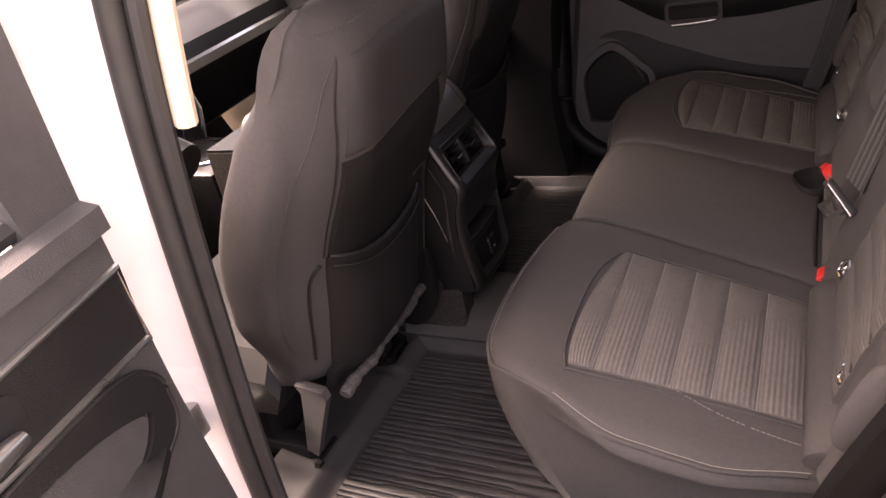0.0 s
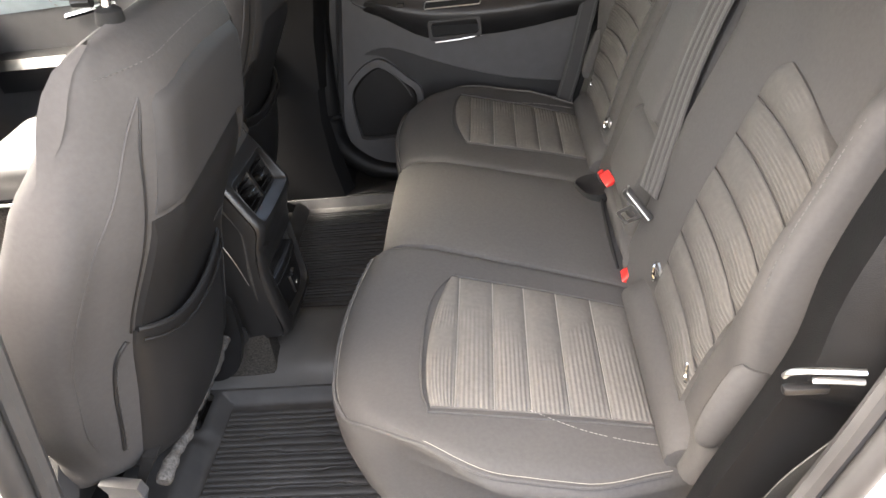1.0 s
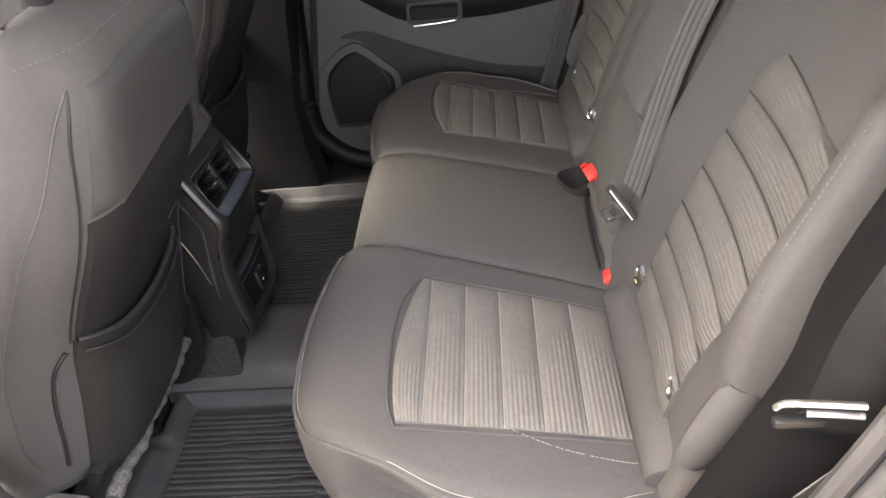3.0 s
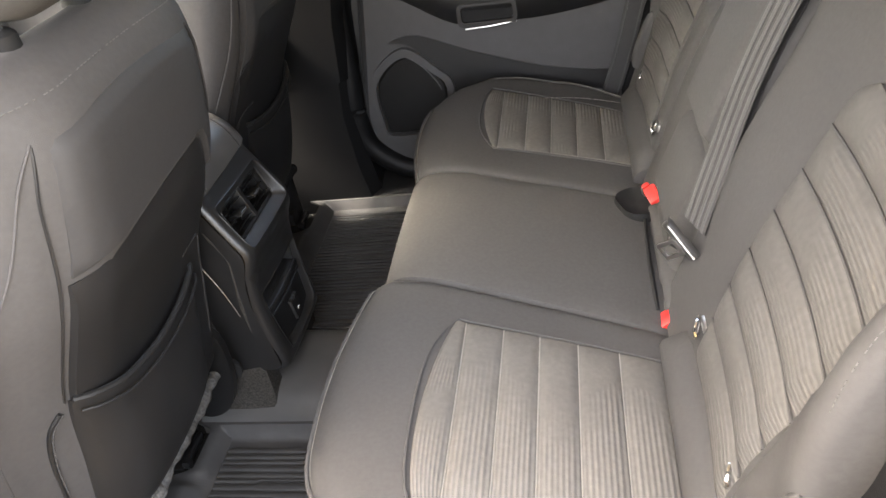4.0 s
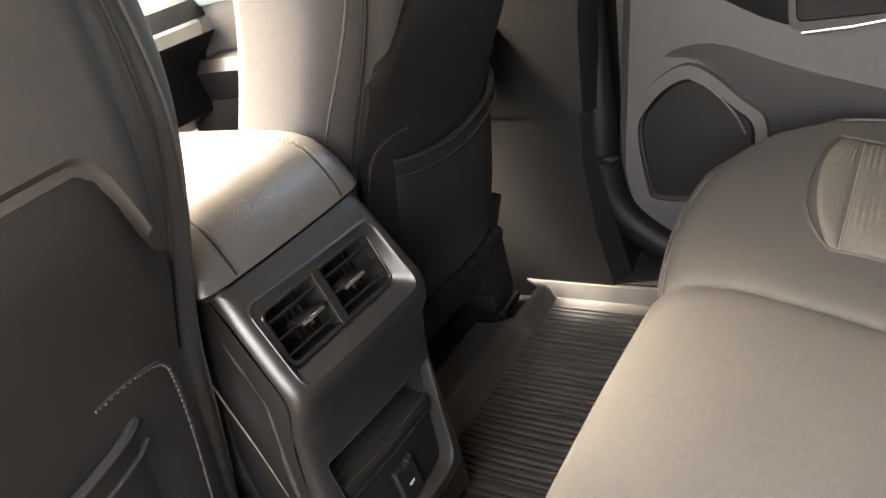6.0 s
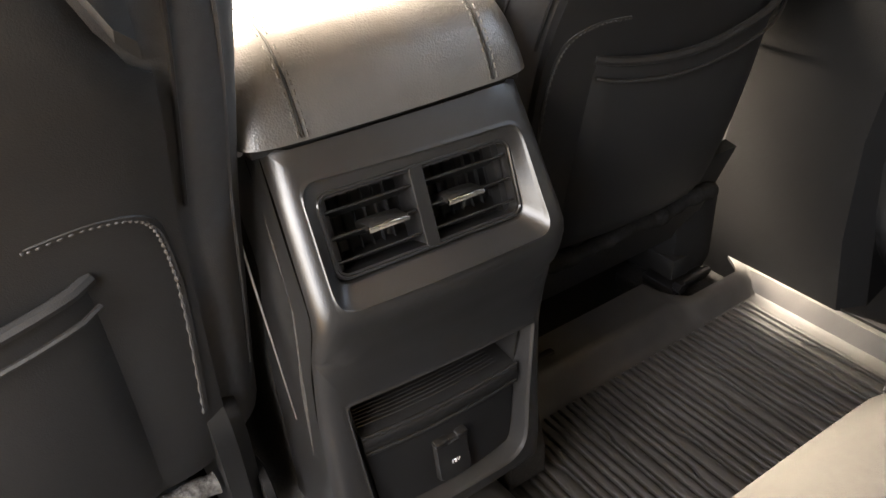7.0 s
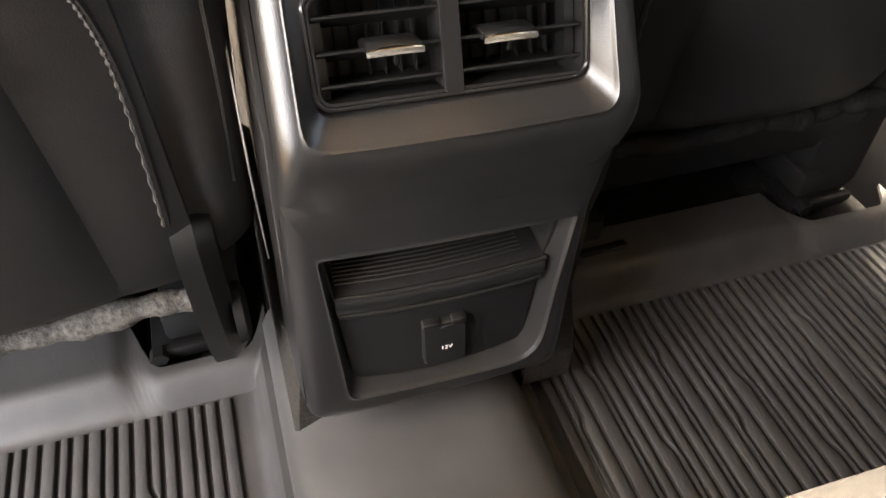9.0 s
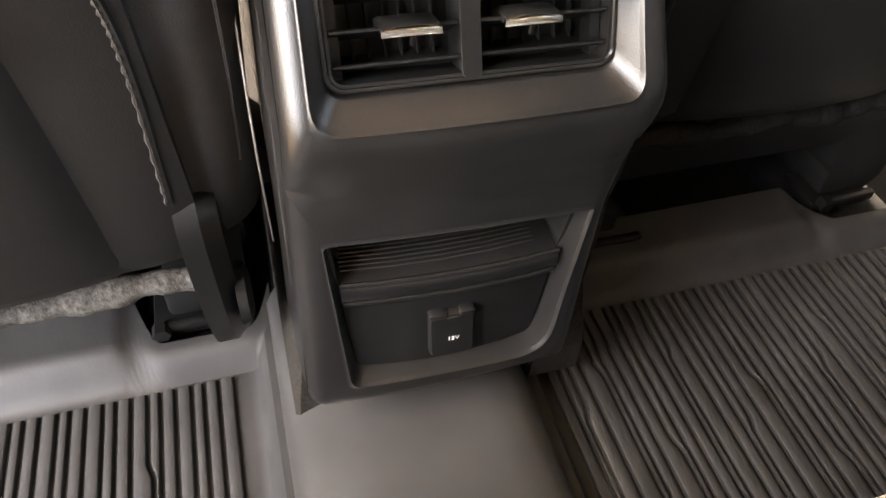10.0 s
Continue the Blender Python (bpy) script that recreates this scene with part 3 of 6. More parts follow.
# ---- doors ----
def rear_door(place, side):
    """The inner side of a rear door; place(x, z, d) gives the point d inwards of the panel's plane."""
    d = thing("door_rear", "dark grey rear door panel with chrome handle bezel" if side > 0 else "open white rear door with dark inner panel", "car door", "rear doors", kind="structure")
    o = smooth_line([(-0.672, 0.955), (-0.70, 0.72), (-0.745, 0.45), (-0.765, 0.27), (-0.70, 0.135), (-0.56, 0.10), (-0.30, 0.10), (-0.14, 0.22), (-0.03, 0.42), (0.06, 0.62), (0.115, 0.85), (0.115, 1.0)], 4)
    o = [(p[0], p[1]) for p in o]
    part("inner_panel", plate(bmesh.new(), o, place, 0.035, 0.012), DOORSKIN, d)
    part("outer_skin", plate(bmesh.new(), o, lambda a, b, t: place(a, b, -0.003 - t), 0.09, 0.02), WHITE, d, "white painted outer skin")
    # window sill pad and frame
    part("sill_pad", loft(bmesh.new(), [[place(x, z - 0.045, 0.02), place(x, z - 0.035, 0.048), place(x, z - 0.008, 0.044), place(x, z, 0.02)] for x, z in ((-0.672, 0.965), (-0.3, 0.985), (0.11, 1.012))]), DOORSKIN, d)
    part("sill_strip", tube(bmesh.new(), [place(-0.67, 0.975, 0.0), place(-0.3, 0.995, 0.0), place(0.105, 1.023, 0.0)], 0.016, 8), SEAL, d, "black window strip")
    fr = smooth_line([(-0.672, 0.96, 0), (-0.665, 1.1, 0), (-0.635, 1.30, 0), (-0.55, 1.385, 0), (-0.2, 1.395, 0), (0.0, 1.34, 0), (0.095, 1.18, 0), (0.115, 1.0, 0)], 5)
    part("window_frame", tube(bmesh.new(), [place(p[0], p[1], -0.01) for p in fr], 0.02, 8), SEAL, d, "black window frame")
    if side < 0:
        part("post_cover", plate(bmesh.new(), [(-0.675, 0.955), (-0.655, 1.36), (-0.56, 1.36), (-0.60, 0.955)], lambda a, b, t: place(a, b, 0.0 + t), 0.02, 0.006), DOORSKIN, d, "dark window post cover")
    # soft insert above the armrest, in a black band that runs into the armrest's nose
    outer = [(p[0], p[1]) for p in smooth_line([(-0.652, 0.665), (-0.668, 0.715), (-0.655, 0.752), (-0.60, 0.786), (-0.45, 0.804), (-0.247, 0.819), (0.075, 0.826), (0.103, 0.80), (0.095, 0.70), (0.06, 0.640), (-0.25, 0.63), (-0.52, 0.64)], 5, True)]
    ins = [(p[0], p[1]) for p in smooth_line([(-0.600, 0.680), (-0.630, 0.710), (-0.618, 0.730), (-0.54, 0.763), (-0.42, 0.782), (-0.249, 0.797), (0.065, 0.803), (0.085, 0.785), (0.078, 0.70), (0.05, 0.655), (-0.25, 0.645), (-0.50, 0.66)], 5, True)]
    part("insert_band", frame_ring(bmesh.new(), outer, ins, place, 0.030, 0.043), DOORDARK, d, "black band round the insert")
    part("insert_rim", tube(bmesh.new(), [place(p[0], p[1], 0.041) for p in outer], 0.0035, 8, True), DOORDARK, d, "rolled edge of the band")
    part("soft_insert", plate(bmesh.new(), ins, lambda a, b, t: place(a, b, 0.031 + t), 0.008, 0.006), DOORSKIN, d, "smooth dark upper insert")
    # armrest: a long boat shape that stands out from the panel
    rows = []
    for k in range(25):
        u = k / 24
        x = mix(-0.655, 0.085, u)
        full = math.sin(math.pi * min(1, u * 5.5) / 2) ** 0.7
        top = mix(0.684, 0.648, step(0.02, 0.5, u)) + 0.006 * u - 0.022 * (1 - min(1.0, u * 14)) ** 2
        low = mix(0.645, 0.550, step(0.0, 0.30, u)) + 0.038 * step(0.50, 1.0, u)
        crest = mix(low, top, 0.70)
        dep = 0.014 + 0.050 * full
        rows.append([place(x, low - 0.004, 0.032), place(x, low, 0.028 + 0.022 * full), place(x, mix(low, crest, 0.5), dep + 0.006), place(x, crest - 0.006, dep + 0.014), place(x, crest + 0.004, dep + 0.012), place(x, mix(crest, top, 0.5), dep), place(x, top - 0.002, dep - 0.008 * full), place(x, top + 0.004, 0.034)])
    part("armrest", loft(bmesh.new(), rows), DOORDARK, d, "black armrest")
    part("switch_plate", loft(bmesh.new(), [[place(a + 0.35 * (b - 0.653), b, t) for a, b in rounded(0.150, 0.014, 0.004, 3, -0.382, 0.653)] for t in (0.04, 0.0735)]), INSIDE, d)
    part("switch_trim", tube(bmesh.new(), [place(a + 0.35 * (b - 0.653), b, 0.0735) for a, b in rounded(0.156, 0.019, 0.004, 3, -0.382, 0.653)], 0.0016, 6, True), SATIN, d, "silver trim round the switch")
    part("window_switch", loft(bmesh.new(), [[place(*q, t) for q in rounded(w, 0.009, 0.003, 3, -0.528, 0.661)] for t, w in ((0.05, 0.024), (0.074, 0.024), (0.077, 0.018))]), SMOOTH, d, "window switch")
    part("pull_cup", frame_ring(bmesh.new(), rounded(0.150, 0.058, 0.012, 4, -0.383, 0.583), rounded(0.130, 0.040, 0.010, 4, -0.383, 0.585), place, 0.05, 0.080), DOORDARK, d, "rim of the pull recess")
    # dark pad whose colour carries the shade of a deeper recess
    part("pull_pad", loft(bmesh.new(), [[place(*q, t) for q in rounded(0.132, 0.042, 0.010, 4, -0.383, 0.585)] for t in (0.05, 0.071)]), INSIDE, d, "pull recess floor, darkened for its shade")
    part("pull_trim", tube(bmesh.new(), [place(-0.442, 0.5485, 0.0775), place(-0.376, 0.5515, 0.080), place(-0.311, 0.5575, 0.0775)], 0.0021, 8), SATIN, d, "silver trim under the pull")
    # handle bezel with lever
    bz = [(-0.668, 0.885), (-0.50, 0.893), (-0.345, 0.90), (-0.345, 0.885), (-0.375, 0.845), (-0.42, 0.82), (-0.52, 0.805), (-0.676, 0.788)]
    part("handle_bezel", tube(bmesh.new(), [place(*p, 0.038) for p in bz], 0.005, 8, True), SATIN, d, "satin silver bezel")
    part("bezel_plate", plate(bmesh.new(), bz, lambda a, b, t: place(a, b, 0.033 + t), 0.004), DOORDARK, d)
    # flat dark sheet in place of the shaded hollow behind the lever
    part("handle_cup_shade", plate(bmesh.new(), rounded(0.16, 0.055, 0.02, 4, -0.45, 0.852), lambda a, b, t: place(a, b, 0.036 + t), 0.004), INSIDE, d)
    lv = smooth_line([(-0.515, 0.835, 0.05), (-0.46, 0.847, 0.056), (-0.40, 0.865, 0.056), (-0.372, 0.872, 0.046)], 4)
    part("lever", tube(bmesh.new(), [place(*p) for p in lv], [0.008 + 0.008 * math.sin(math.pi * i / (len(lv) - 1)) for i in range(len(lv))], 10), SATIN, d, "satin silver door lever")
    # speaker and storage pocket below
    sp = [(p[0], p[1]) for p in smooth_line([(-0.735, 0.40), (-0.70, 0.46), (-0.645, 0.50), (-0.60, 0.50), (-0.54, 0.445), (-0.50, 0.39), (-0.53, 0.25), (-0.60, 0.235), (-0.71, 0.235), (-0.73, 0.27)], 4, True)]
    sp2 = [((a + 0.62) * 0.84 - 0.62, (b - 0.36) * 0.84 + 0.36) for a, b in sp]
    part("speaker_rim", frame_ring(bmesh.new(), sp, sp2, place, 0.03, 0.052), DOORSKIN, d, "moulded rim round the speaker")
    part("speaker_grille", plate(bmesh.new(), sp2, lambda a, b, t: place(a, b, 0.03 + t), 0.012, 0.008), SMOOTH, d, "black speaker grille")
    part("speaker_edge", tube(bmesh.new(), [place(p[0], p[1], 0.047) for p in smooth_line([(-0.625, 0.487, 0), (-0.585, 0.46, 0), (-0.55, 0.415, 0), (-0.535, 0.38, 0)], 4)], 0.0022, 6), DOORSKIN, d, "thin raised edge")
    pk = [(p[0], p[1]) for p in smooth_line([(-0.66, 0.520), (-0.58, 0.534), (-0.443, 0.477), (-0.254, 0.414), (-0.09, 0.387), (0.0, 0.385), (-0.03, 0.31), (-0.1, 0.22), (-0.3, 0.15), (-0.5, 0.17), (-0.50, 0.3), (-0.53, 0.42), (-0.60, 0.505)], 4, True)]
    # flat dark plate painting the shade inside the storage pocket
    part("pocket_shadow_gap", plate(bmesh.new(), pk, lambda a, b, t: place(a, b, 0.031 + t), 0.006), DOORDARK, d, "dark plate standing in for shade in the pocket mouth")
    part("pocket_front", loft(bmesh.new(), [[place(x, 0.13, 0.03), place(x, 0.14, 0.075), place(x, z - 0.02, 0.082), place(x, z, 0.07), place(x, z - 0.01, 0.055), place(x, 0.16, 0.05)] for x, z in ((-0.50, 0.36), (-0.4, 0.37), (-0.2, 0.36), (-0.06, 0.345))]), DOORSKIN, d)
    part("lower_seal", tube(bmesh.new(), [place(p[0], p[1], 0.004) for p in o[:40]], 0.011, 8), SEAL, d, "black door seal")
    return d


def build_doors():
    rear_door(lambda x, z, t: Vector((x, 0.80 - t, z)), 1)
    hinge = Vector((-0.812, -0.915))
    a = radians(-78)

    def swung(x, z, t):
        v = Vector((x + 0.77 - 0.13 * max(0.0, z - 0.33) * step(-0.45, -0.65, x), t))
        return Vector((hinge.x + v.x * math.cos(a) - v.y * math.sin(a), hinge.y + v.x * math.sin(a) + v.y * math.cos(a), z - 0.05))

    rear_door(swung, -1)
    st = thing("door_check_strap", "small steel door check strap on the pillar", "door check", at=(-0.90, -0.90, 0.50))
    part("arm", tube(bmesh.new(), smooth_line([(0.015, 0.05, 0.0), (0.02, -0.02, 0.004), (0.0, -0.09, 0.0)], 4), 0.009, 8), SEAL, st)
    part("bracket", boxes(((-0.012, 0.02, -0.028), (0.03, 0.05, 0.03), 0.005)), STEEL, st)
    part("bolt", tube(bmesh.new(), [(0.01, 0.01, 0.016), (0.01, 0.03, 0.016)], 0.007, 6), STEEL, st)
    # front passenger door
    f = thing("door_front", "blue-grey front passenger door panel", "car door", kind="structure")
    o = [(p[0], p[1]) for p in smooth_line([(-0.86, 0.90), (-0.90, 0.5), (-0.95, 0.1), (-1.3, 0.05), (-1.8, 0.1), (-1.98, 0.5), (-1.95, 0.88)], 4)]
    part("inner_panel", plate(bmesh.new(), o, lambda a, b, t: Vector((a, 0.82 - t, b)), 0.04, 0.012), DOORSKIN, f)
    part("top_pad", loft(bmesh.new(), [[(x, 0.83, z - 0.16), (x, 0.775, z - 0.15), (x, 0.745, z - 0.06), (x, 0.76, z), (x, 0.83, z + 0.004)] for x, z in ((-0.85, 0.905), (-1.3, 0.90), (-1.95, 0.885))]), BLUEGREY, f, "pale blue-grey upper pad")
    part("armrest", loft(bmesh.new(), [[(x, 0.79, 0.50), (x, 0.70, 0.53), (x, 0.69, 0.60), (x, 0.71, 0.625), (x, 0.79, 0.63)] for x in (-0.95, -1.2, -1.5, -1.75)]), SMOOTH, f)
    part("sill_strip", tube(bmesh.new(), [(-0.85, 0.80, 0.915), (-1.4, 0.80, 0.91), (-1.95, 0.80, 0.895)], 0.008, 6), SATIN, f)
    g = thing("door_front", "closed front driver door with dark inner panel", "car door", kind="structure")
    part("inner_panel", plate(bmesh.new(), o, lambda a, b, t: Vector((a - 0.06, -0.83 + t, b)), 0.04, 0.012), DOORSKIN, g)
    part("outer_skin", plate(bmesh.new(), o, lambda a, b, t: Vector((a - 0.06, -0.93 + t, b)), 0.09, 0.02), WHITE, g, "white painted outer skin")
    part("door_lever", tube(bmesh.new(), [(-1.5, 0.76, 0.72), (-1.4, 0.75, 0.735), (-1.34, 0.76, 0.74)], 0.01, 8), CHROME, f, "chrome door lever")


# ---- rear seat ----
def ztop(x):
    """Height of the cushion along the car."""
    return 0.342 + 0.098 * min(1.0, max(0.0, (-x - 0.03) / 0.40)) ** 0.85


PROFILE = [(0.03, 0.22), (0.03, 0.31), (0.0, 0.338)] + [(-0.03 - 0.45 * i / 15, ztop(-0.03 - 0.45 * i / 15)) for i in range(16)] + [(-0.48 - 0.066 * math.sin(a), ztop(-0.48) - 0.055 * (1 - math.cos(a))) for a in (radians(15 * k) for k in range(1, 7))] + [(-0.545, 0.33), (-0.53, 0.27), (-0.50, 0.22), (-0.44, 0.19)]


def uneven(x, y, z, f=9.0):
    """Soft unevenness of padding, about -1 to 1."""
    return noise.noise(Vector((x * f, y * f, z * f))) + 0.5 * noise.noise(Vector((x * f * 2.3 + 7, y * f * 2.3, z * f * 2.3)))


def bow(e, r):
    """How far a rounded edge of radius r has dropped at distance e from its side."""
    return r * (1 - math.sqrt(max(0.0, 1 - (1 - min(e, r) / r) ** 2)))


def cushion_rings(s, out, inn_f, inn_r, front, lift=0.0, outer=True):
    rings = []
    n = 22
    for k in range(n + 1):
        v = 0.5 - 0.5 * math.cos(math.pi * k / n)
        ring = []
        for x, z in PROFILE:
            yi = mix(inn_r, inn_f, min(1, max(0, -x / 0.5)))
            yo = out - (0.056 * step(-0.20, 0.0, x) + 0.085 * step(-0.30, -0.57, x) if outer else 0)
            y = mix(yo, yi, v)
            eo, ei = abs(yo - y), abs(yi - y)
            drop = (bow(eo, 0.036) if outer else bow(eo, 0.016) * 0.8) + bow(ei, 0.016) * 0.8
            back = bow(eo, 0.115) * 0.75 if outer else 0.0
            nose = front - 0.012 + 0.028 * math.sin(math.pi * min(1.0, v))
            xx = x
            if x < -0.25:
                xx = -0.25 + (x + 0.25) * (back - nose + 0.25) / (-0.545 + 0.25)
            zz = 0.2 + (z - 0.2) * (1 - drop / 0.24) if z > 0.2 else z
            ring.append(Vector((xx, s * y, zz + lift + 0.0022 * uneven(xx, s * y, 0) * step(0.3, 0.36, zz))))
        rings.append(ring)
    return rings


def build_cushion():
    c = thing("rear_bench", "charcoal cloth rear bench with ribbed taupe inserts", "car seat")
    part("outer_cushion", loft(bmesh.new(), cushion_rings(-1, 0.694, 0.14, 0.215, 0.556)), CLOTH, c)
    part("outer_cushion", loft(bmesh.new(), cushion_rings(1, 0.715, 0.215, 0.185, 0.532)), CLOTH, c)
    rings = []
    for k in range(15):
        v = 0.5 - 0.5 * math.cos(math.pi * k / 14)
        ring = []
        for x, z in PROFILE:
            t = min(1, max(0, -x / 0.5))
            a, b = mix(-0.213, -0.138, t), mix(0.183, 0.213, t)
            y = mix(a, b, v)
            drop = (bow(abs(y - a), 0.016) + bow(abs(y - b), 0.016)) * 0.8
            xx = -0.25 + (x + 0.25) * (0.525 - 0.25) / (0.545 - 0.25) if x < -0.25 else x
            ring.append(Vector((xx, y, (0.2 + (z - 0.2) * (1 - drop / 0.24) if z > 0.2 else z) + 0.006 * math.sin(math.pi * v))))
        rings.append(ring)
    part("centre_cushion", loft(bmesh.new(), rings), CLOTH, c)
    # ribbed insert: lateral padded channels
    for s, yi, yi_r, yo, yo_r, cuts in ((-1, 0.247, 0.280, 0.572, 0.555, (-0.410, -0.360, -0.302, -0.247, -0.190, -0.129, -0.066)), (1, 0.318, 0.318, 0.605, 0.565, (-0.392, -0.348, -0.290, -0.235, -0.178, -0.120, -0.056))):
        for k in range(6):
            x0, x1 = cuts[k], cuts[k + 1]

            def surf(u, v, x0=x0, x1=x1, k=k, s=s, ends=(yi, yi_r, yo, yo_r)):
                x = mix(x0, x1, u)
                t = (-0.06 - x) / 0.34
                y = mix(mix(ends[1], ends[0], t), mix(ends[3], ends[2], t), v)
                if k == 0:
                    x += (1 - u) * (0.034 * (1 - v) ** 3 + 0.014 * v ** 6)
                puff = 0.0065 * (math.sin(math.pi * u) ** 0.4) * min(1.0, 10 * v + 0.25, 10 * (1 - v) + 0.25)
                return Vector((x, s * y, ztop(x) + 0.0015 + puff))

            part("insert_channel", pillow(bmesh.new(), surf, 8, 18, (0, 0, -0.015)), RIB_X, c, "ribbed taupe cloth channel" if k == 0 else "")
            if k:
                part("channel_seam", tube(bmesh.new(), [surf(0.0, v / 16) + Vector((0, 0, 0.0012)) for v in range(17)], 0.0010, 5), SEAMTHREAD, c, "pale seam thread" if k == 1 else "")
    # piping along the outer and front edge, pale double stitch beside it
    for s, out, front in ((-1, 0.694, 0.556), (1, 0.715, 0.532)):
        rings = cushion_rings(s, out, 0.14 if s < 0 else 0.215, 0.215 if s < 0 else 0.185, front)
        side = [rings[2][i] + Vector((0, s * 0.001, 0.002)) for i in range(4, 18)]
        nose = [r[22] + Vector((-0.002, 0, 0.001)) for r in rings[4:-1]]
        corner = rings[3][21] + Vector((-0.001, 0, 0.002))
        path = smooth_line(side + [corner] + nose, 2)
        part("piping", tube(bmesh.new(), path, 0.0036, 6), CLOTH, c, "corded edge seam")
        part("edge_stitching", tube(bmesh.new(), [p + Vector((0.004, -s * 0.004, 0.0026)) for p in path], 0.0006, 5), SEAMTHREAD, c, "pale edge stitching")
        # the short curved seam by the outer rear corner
        y0 = 0.567 if s < 0 else 0.59
        ln = smooth_line([(-0.25, s * (y0 - 0.005), ztop(-0.25) + 0.004), (-0.17, s * (y0 + 0.022), ztop(-0.17) + 0.002), (-0.08, s * (y0 + 0.03), ztop(-0.08) + 0.001), (-0.035, s * (y0 + 0.022), ztop(-0.035) + 0.003)], 6)
        part("short_seam", stitches(bmesh.new(), ln, 0.005, 0.002, 0.0008), THREAD, c)
        # roll at the back of the seat
        roll = [[Vector((-0.022 + 0.046 * math.cos(w), s * y, 0.362 + 0.052 * math.sin(w) * f)) for w in (2 * math.pi * i / 14 for i in range(14))] for y, f in ((0.245, 0.5), (0.26, 0.86), (0.30, 1.0), (0.45, 1.02), (0.58, 1.0), (0.615, 0.86), (0.63, 0.5))]
        part("rear_roll", loft(bmesh.new(), roll), CLOTH, c)
        # seam ring round the insert
        yi, yi_r, yo, yo_r, xf = (0.240, 0.273, 0.580, 0.562, -0.415) if s < 0 else (0.311, 0.311, 0.613, 0.572, -0.397)
        ring = smooth_line([(-0.06, s * yi_r, 0), (xf + 0.075, s * (yi + 0.005), 0), (xf + 0.038, s * (yi + 0.008), 0), (xf + 0.005, s * (yi + 0.09), 0), (xf, s * (yo - 0.10), 0), (xf + 0.014, s * (yo - 0.008), 0), (xf + 0.055, s * yo, 0), (-0.06, s * yo_r, 0)], 4)
        part("insert_seam", tube(bmesh.new(), [Vector((p.x, p.y, ztop(p.x) + 0.001)) for p in ring], 0.0022, 6), CLOTH, c)
    part("centre_roll", loft(bmesh.new(), [[Vector((-0.005 + 0.04 * math.cos(w), y, 0.352 + 0.045 * math.sin(w) * f)) for w in (2 * math.pi * i / 14 for i in range(14))] for y, f in ((-0.10, 0.6), (-0.09, 0.95), (0.0, 1.0), (0.12, 0.98), (0.135, 0.6))]), CLOTH, c)
    return c


LEAN_S, LEAN_C = math.sin(radians(21)), math.cos(radians(21))


def sb(y, h, d):
    """A point of the rear backrest: h up along it, d towards the front."""
    return Vector((h * LEAN_S - d * LEAN_C, y, 0.44 + h * LEAN_C + d * LEAN_S))


def backrest_rings(s, yo, yi, top, bolster=0.058):
    rings = []
    nh = 26
    for k in range(nh + 1):
        h = mix(-0.10, top, 1 - (1 - k / nh) ** 1.35)
        et = top - h
        shrink = bow(et, 0.035)
        ring = []
        n = 26
        for i in range(n + 1):
            v = 0.5 - 0.5 * math.cos(math.pi * i / n)
            out = yo - (0.012 * step(0.27, 0.10, h) if bolster else 0.0)
            y = mix(out, yi, v)
            eo, ei = abs(out - y), abs(yi - y)
            edge = bow(eo, 0.020) + bow(ei, 0.03)
            wing = bolster * step(0.105, 0.025, eo) * step(0.53, 0.44, h) * step(0.04, 0.30, h)
            belly = 0.012 * math.exp(-((h - 0.16) / 0.14) ** 2) + 0.010 * math.exp(-((h - 0.53) / 0.06) ** 2)
            dent = -0.010 * math.exp(-((eo - 0.13) / 0.02) ** 2) * step(0.48, 0.36, h)
            pull = -0.008 * math.exp(-((eo - 0.30) / 0.02) ** 2 - ((h - 0.455) / 0.03) ** 2) - 0.006 * math.exp(-((eo - 0.33) / 0.028) ** 2) * step(0.42, 0.50, h)
            ring.append(sb(s * y, h, 0.014 + wing + belly + dent + pull - edge - shrink * 1.2 + 0.003 * uneven(0, s * y, h, 8.0)))
        ring += [sb(s * yi, h, -0.10 + shrink), sb(s * out, h, -0.10 + shrink)]
        rings.append(ring)
    return rings


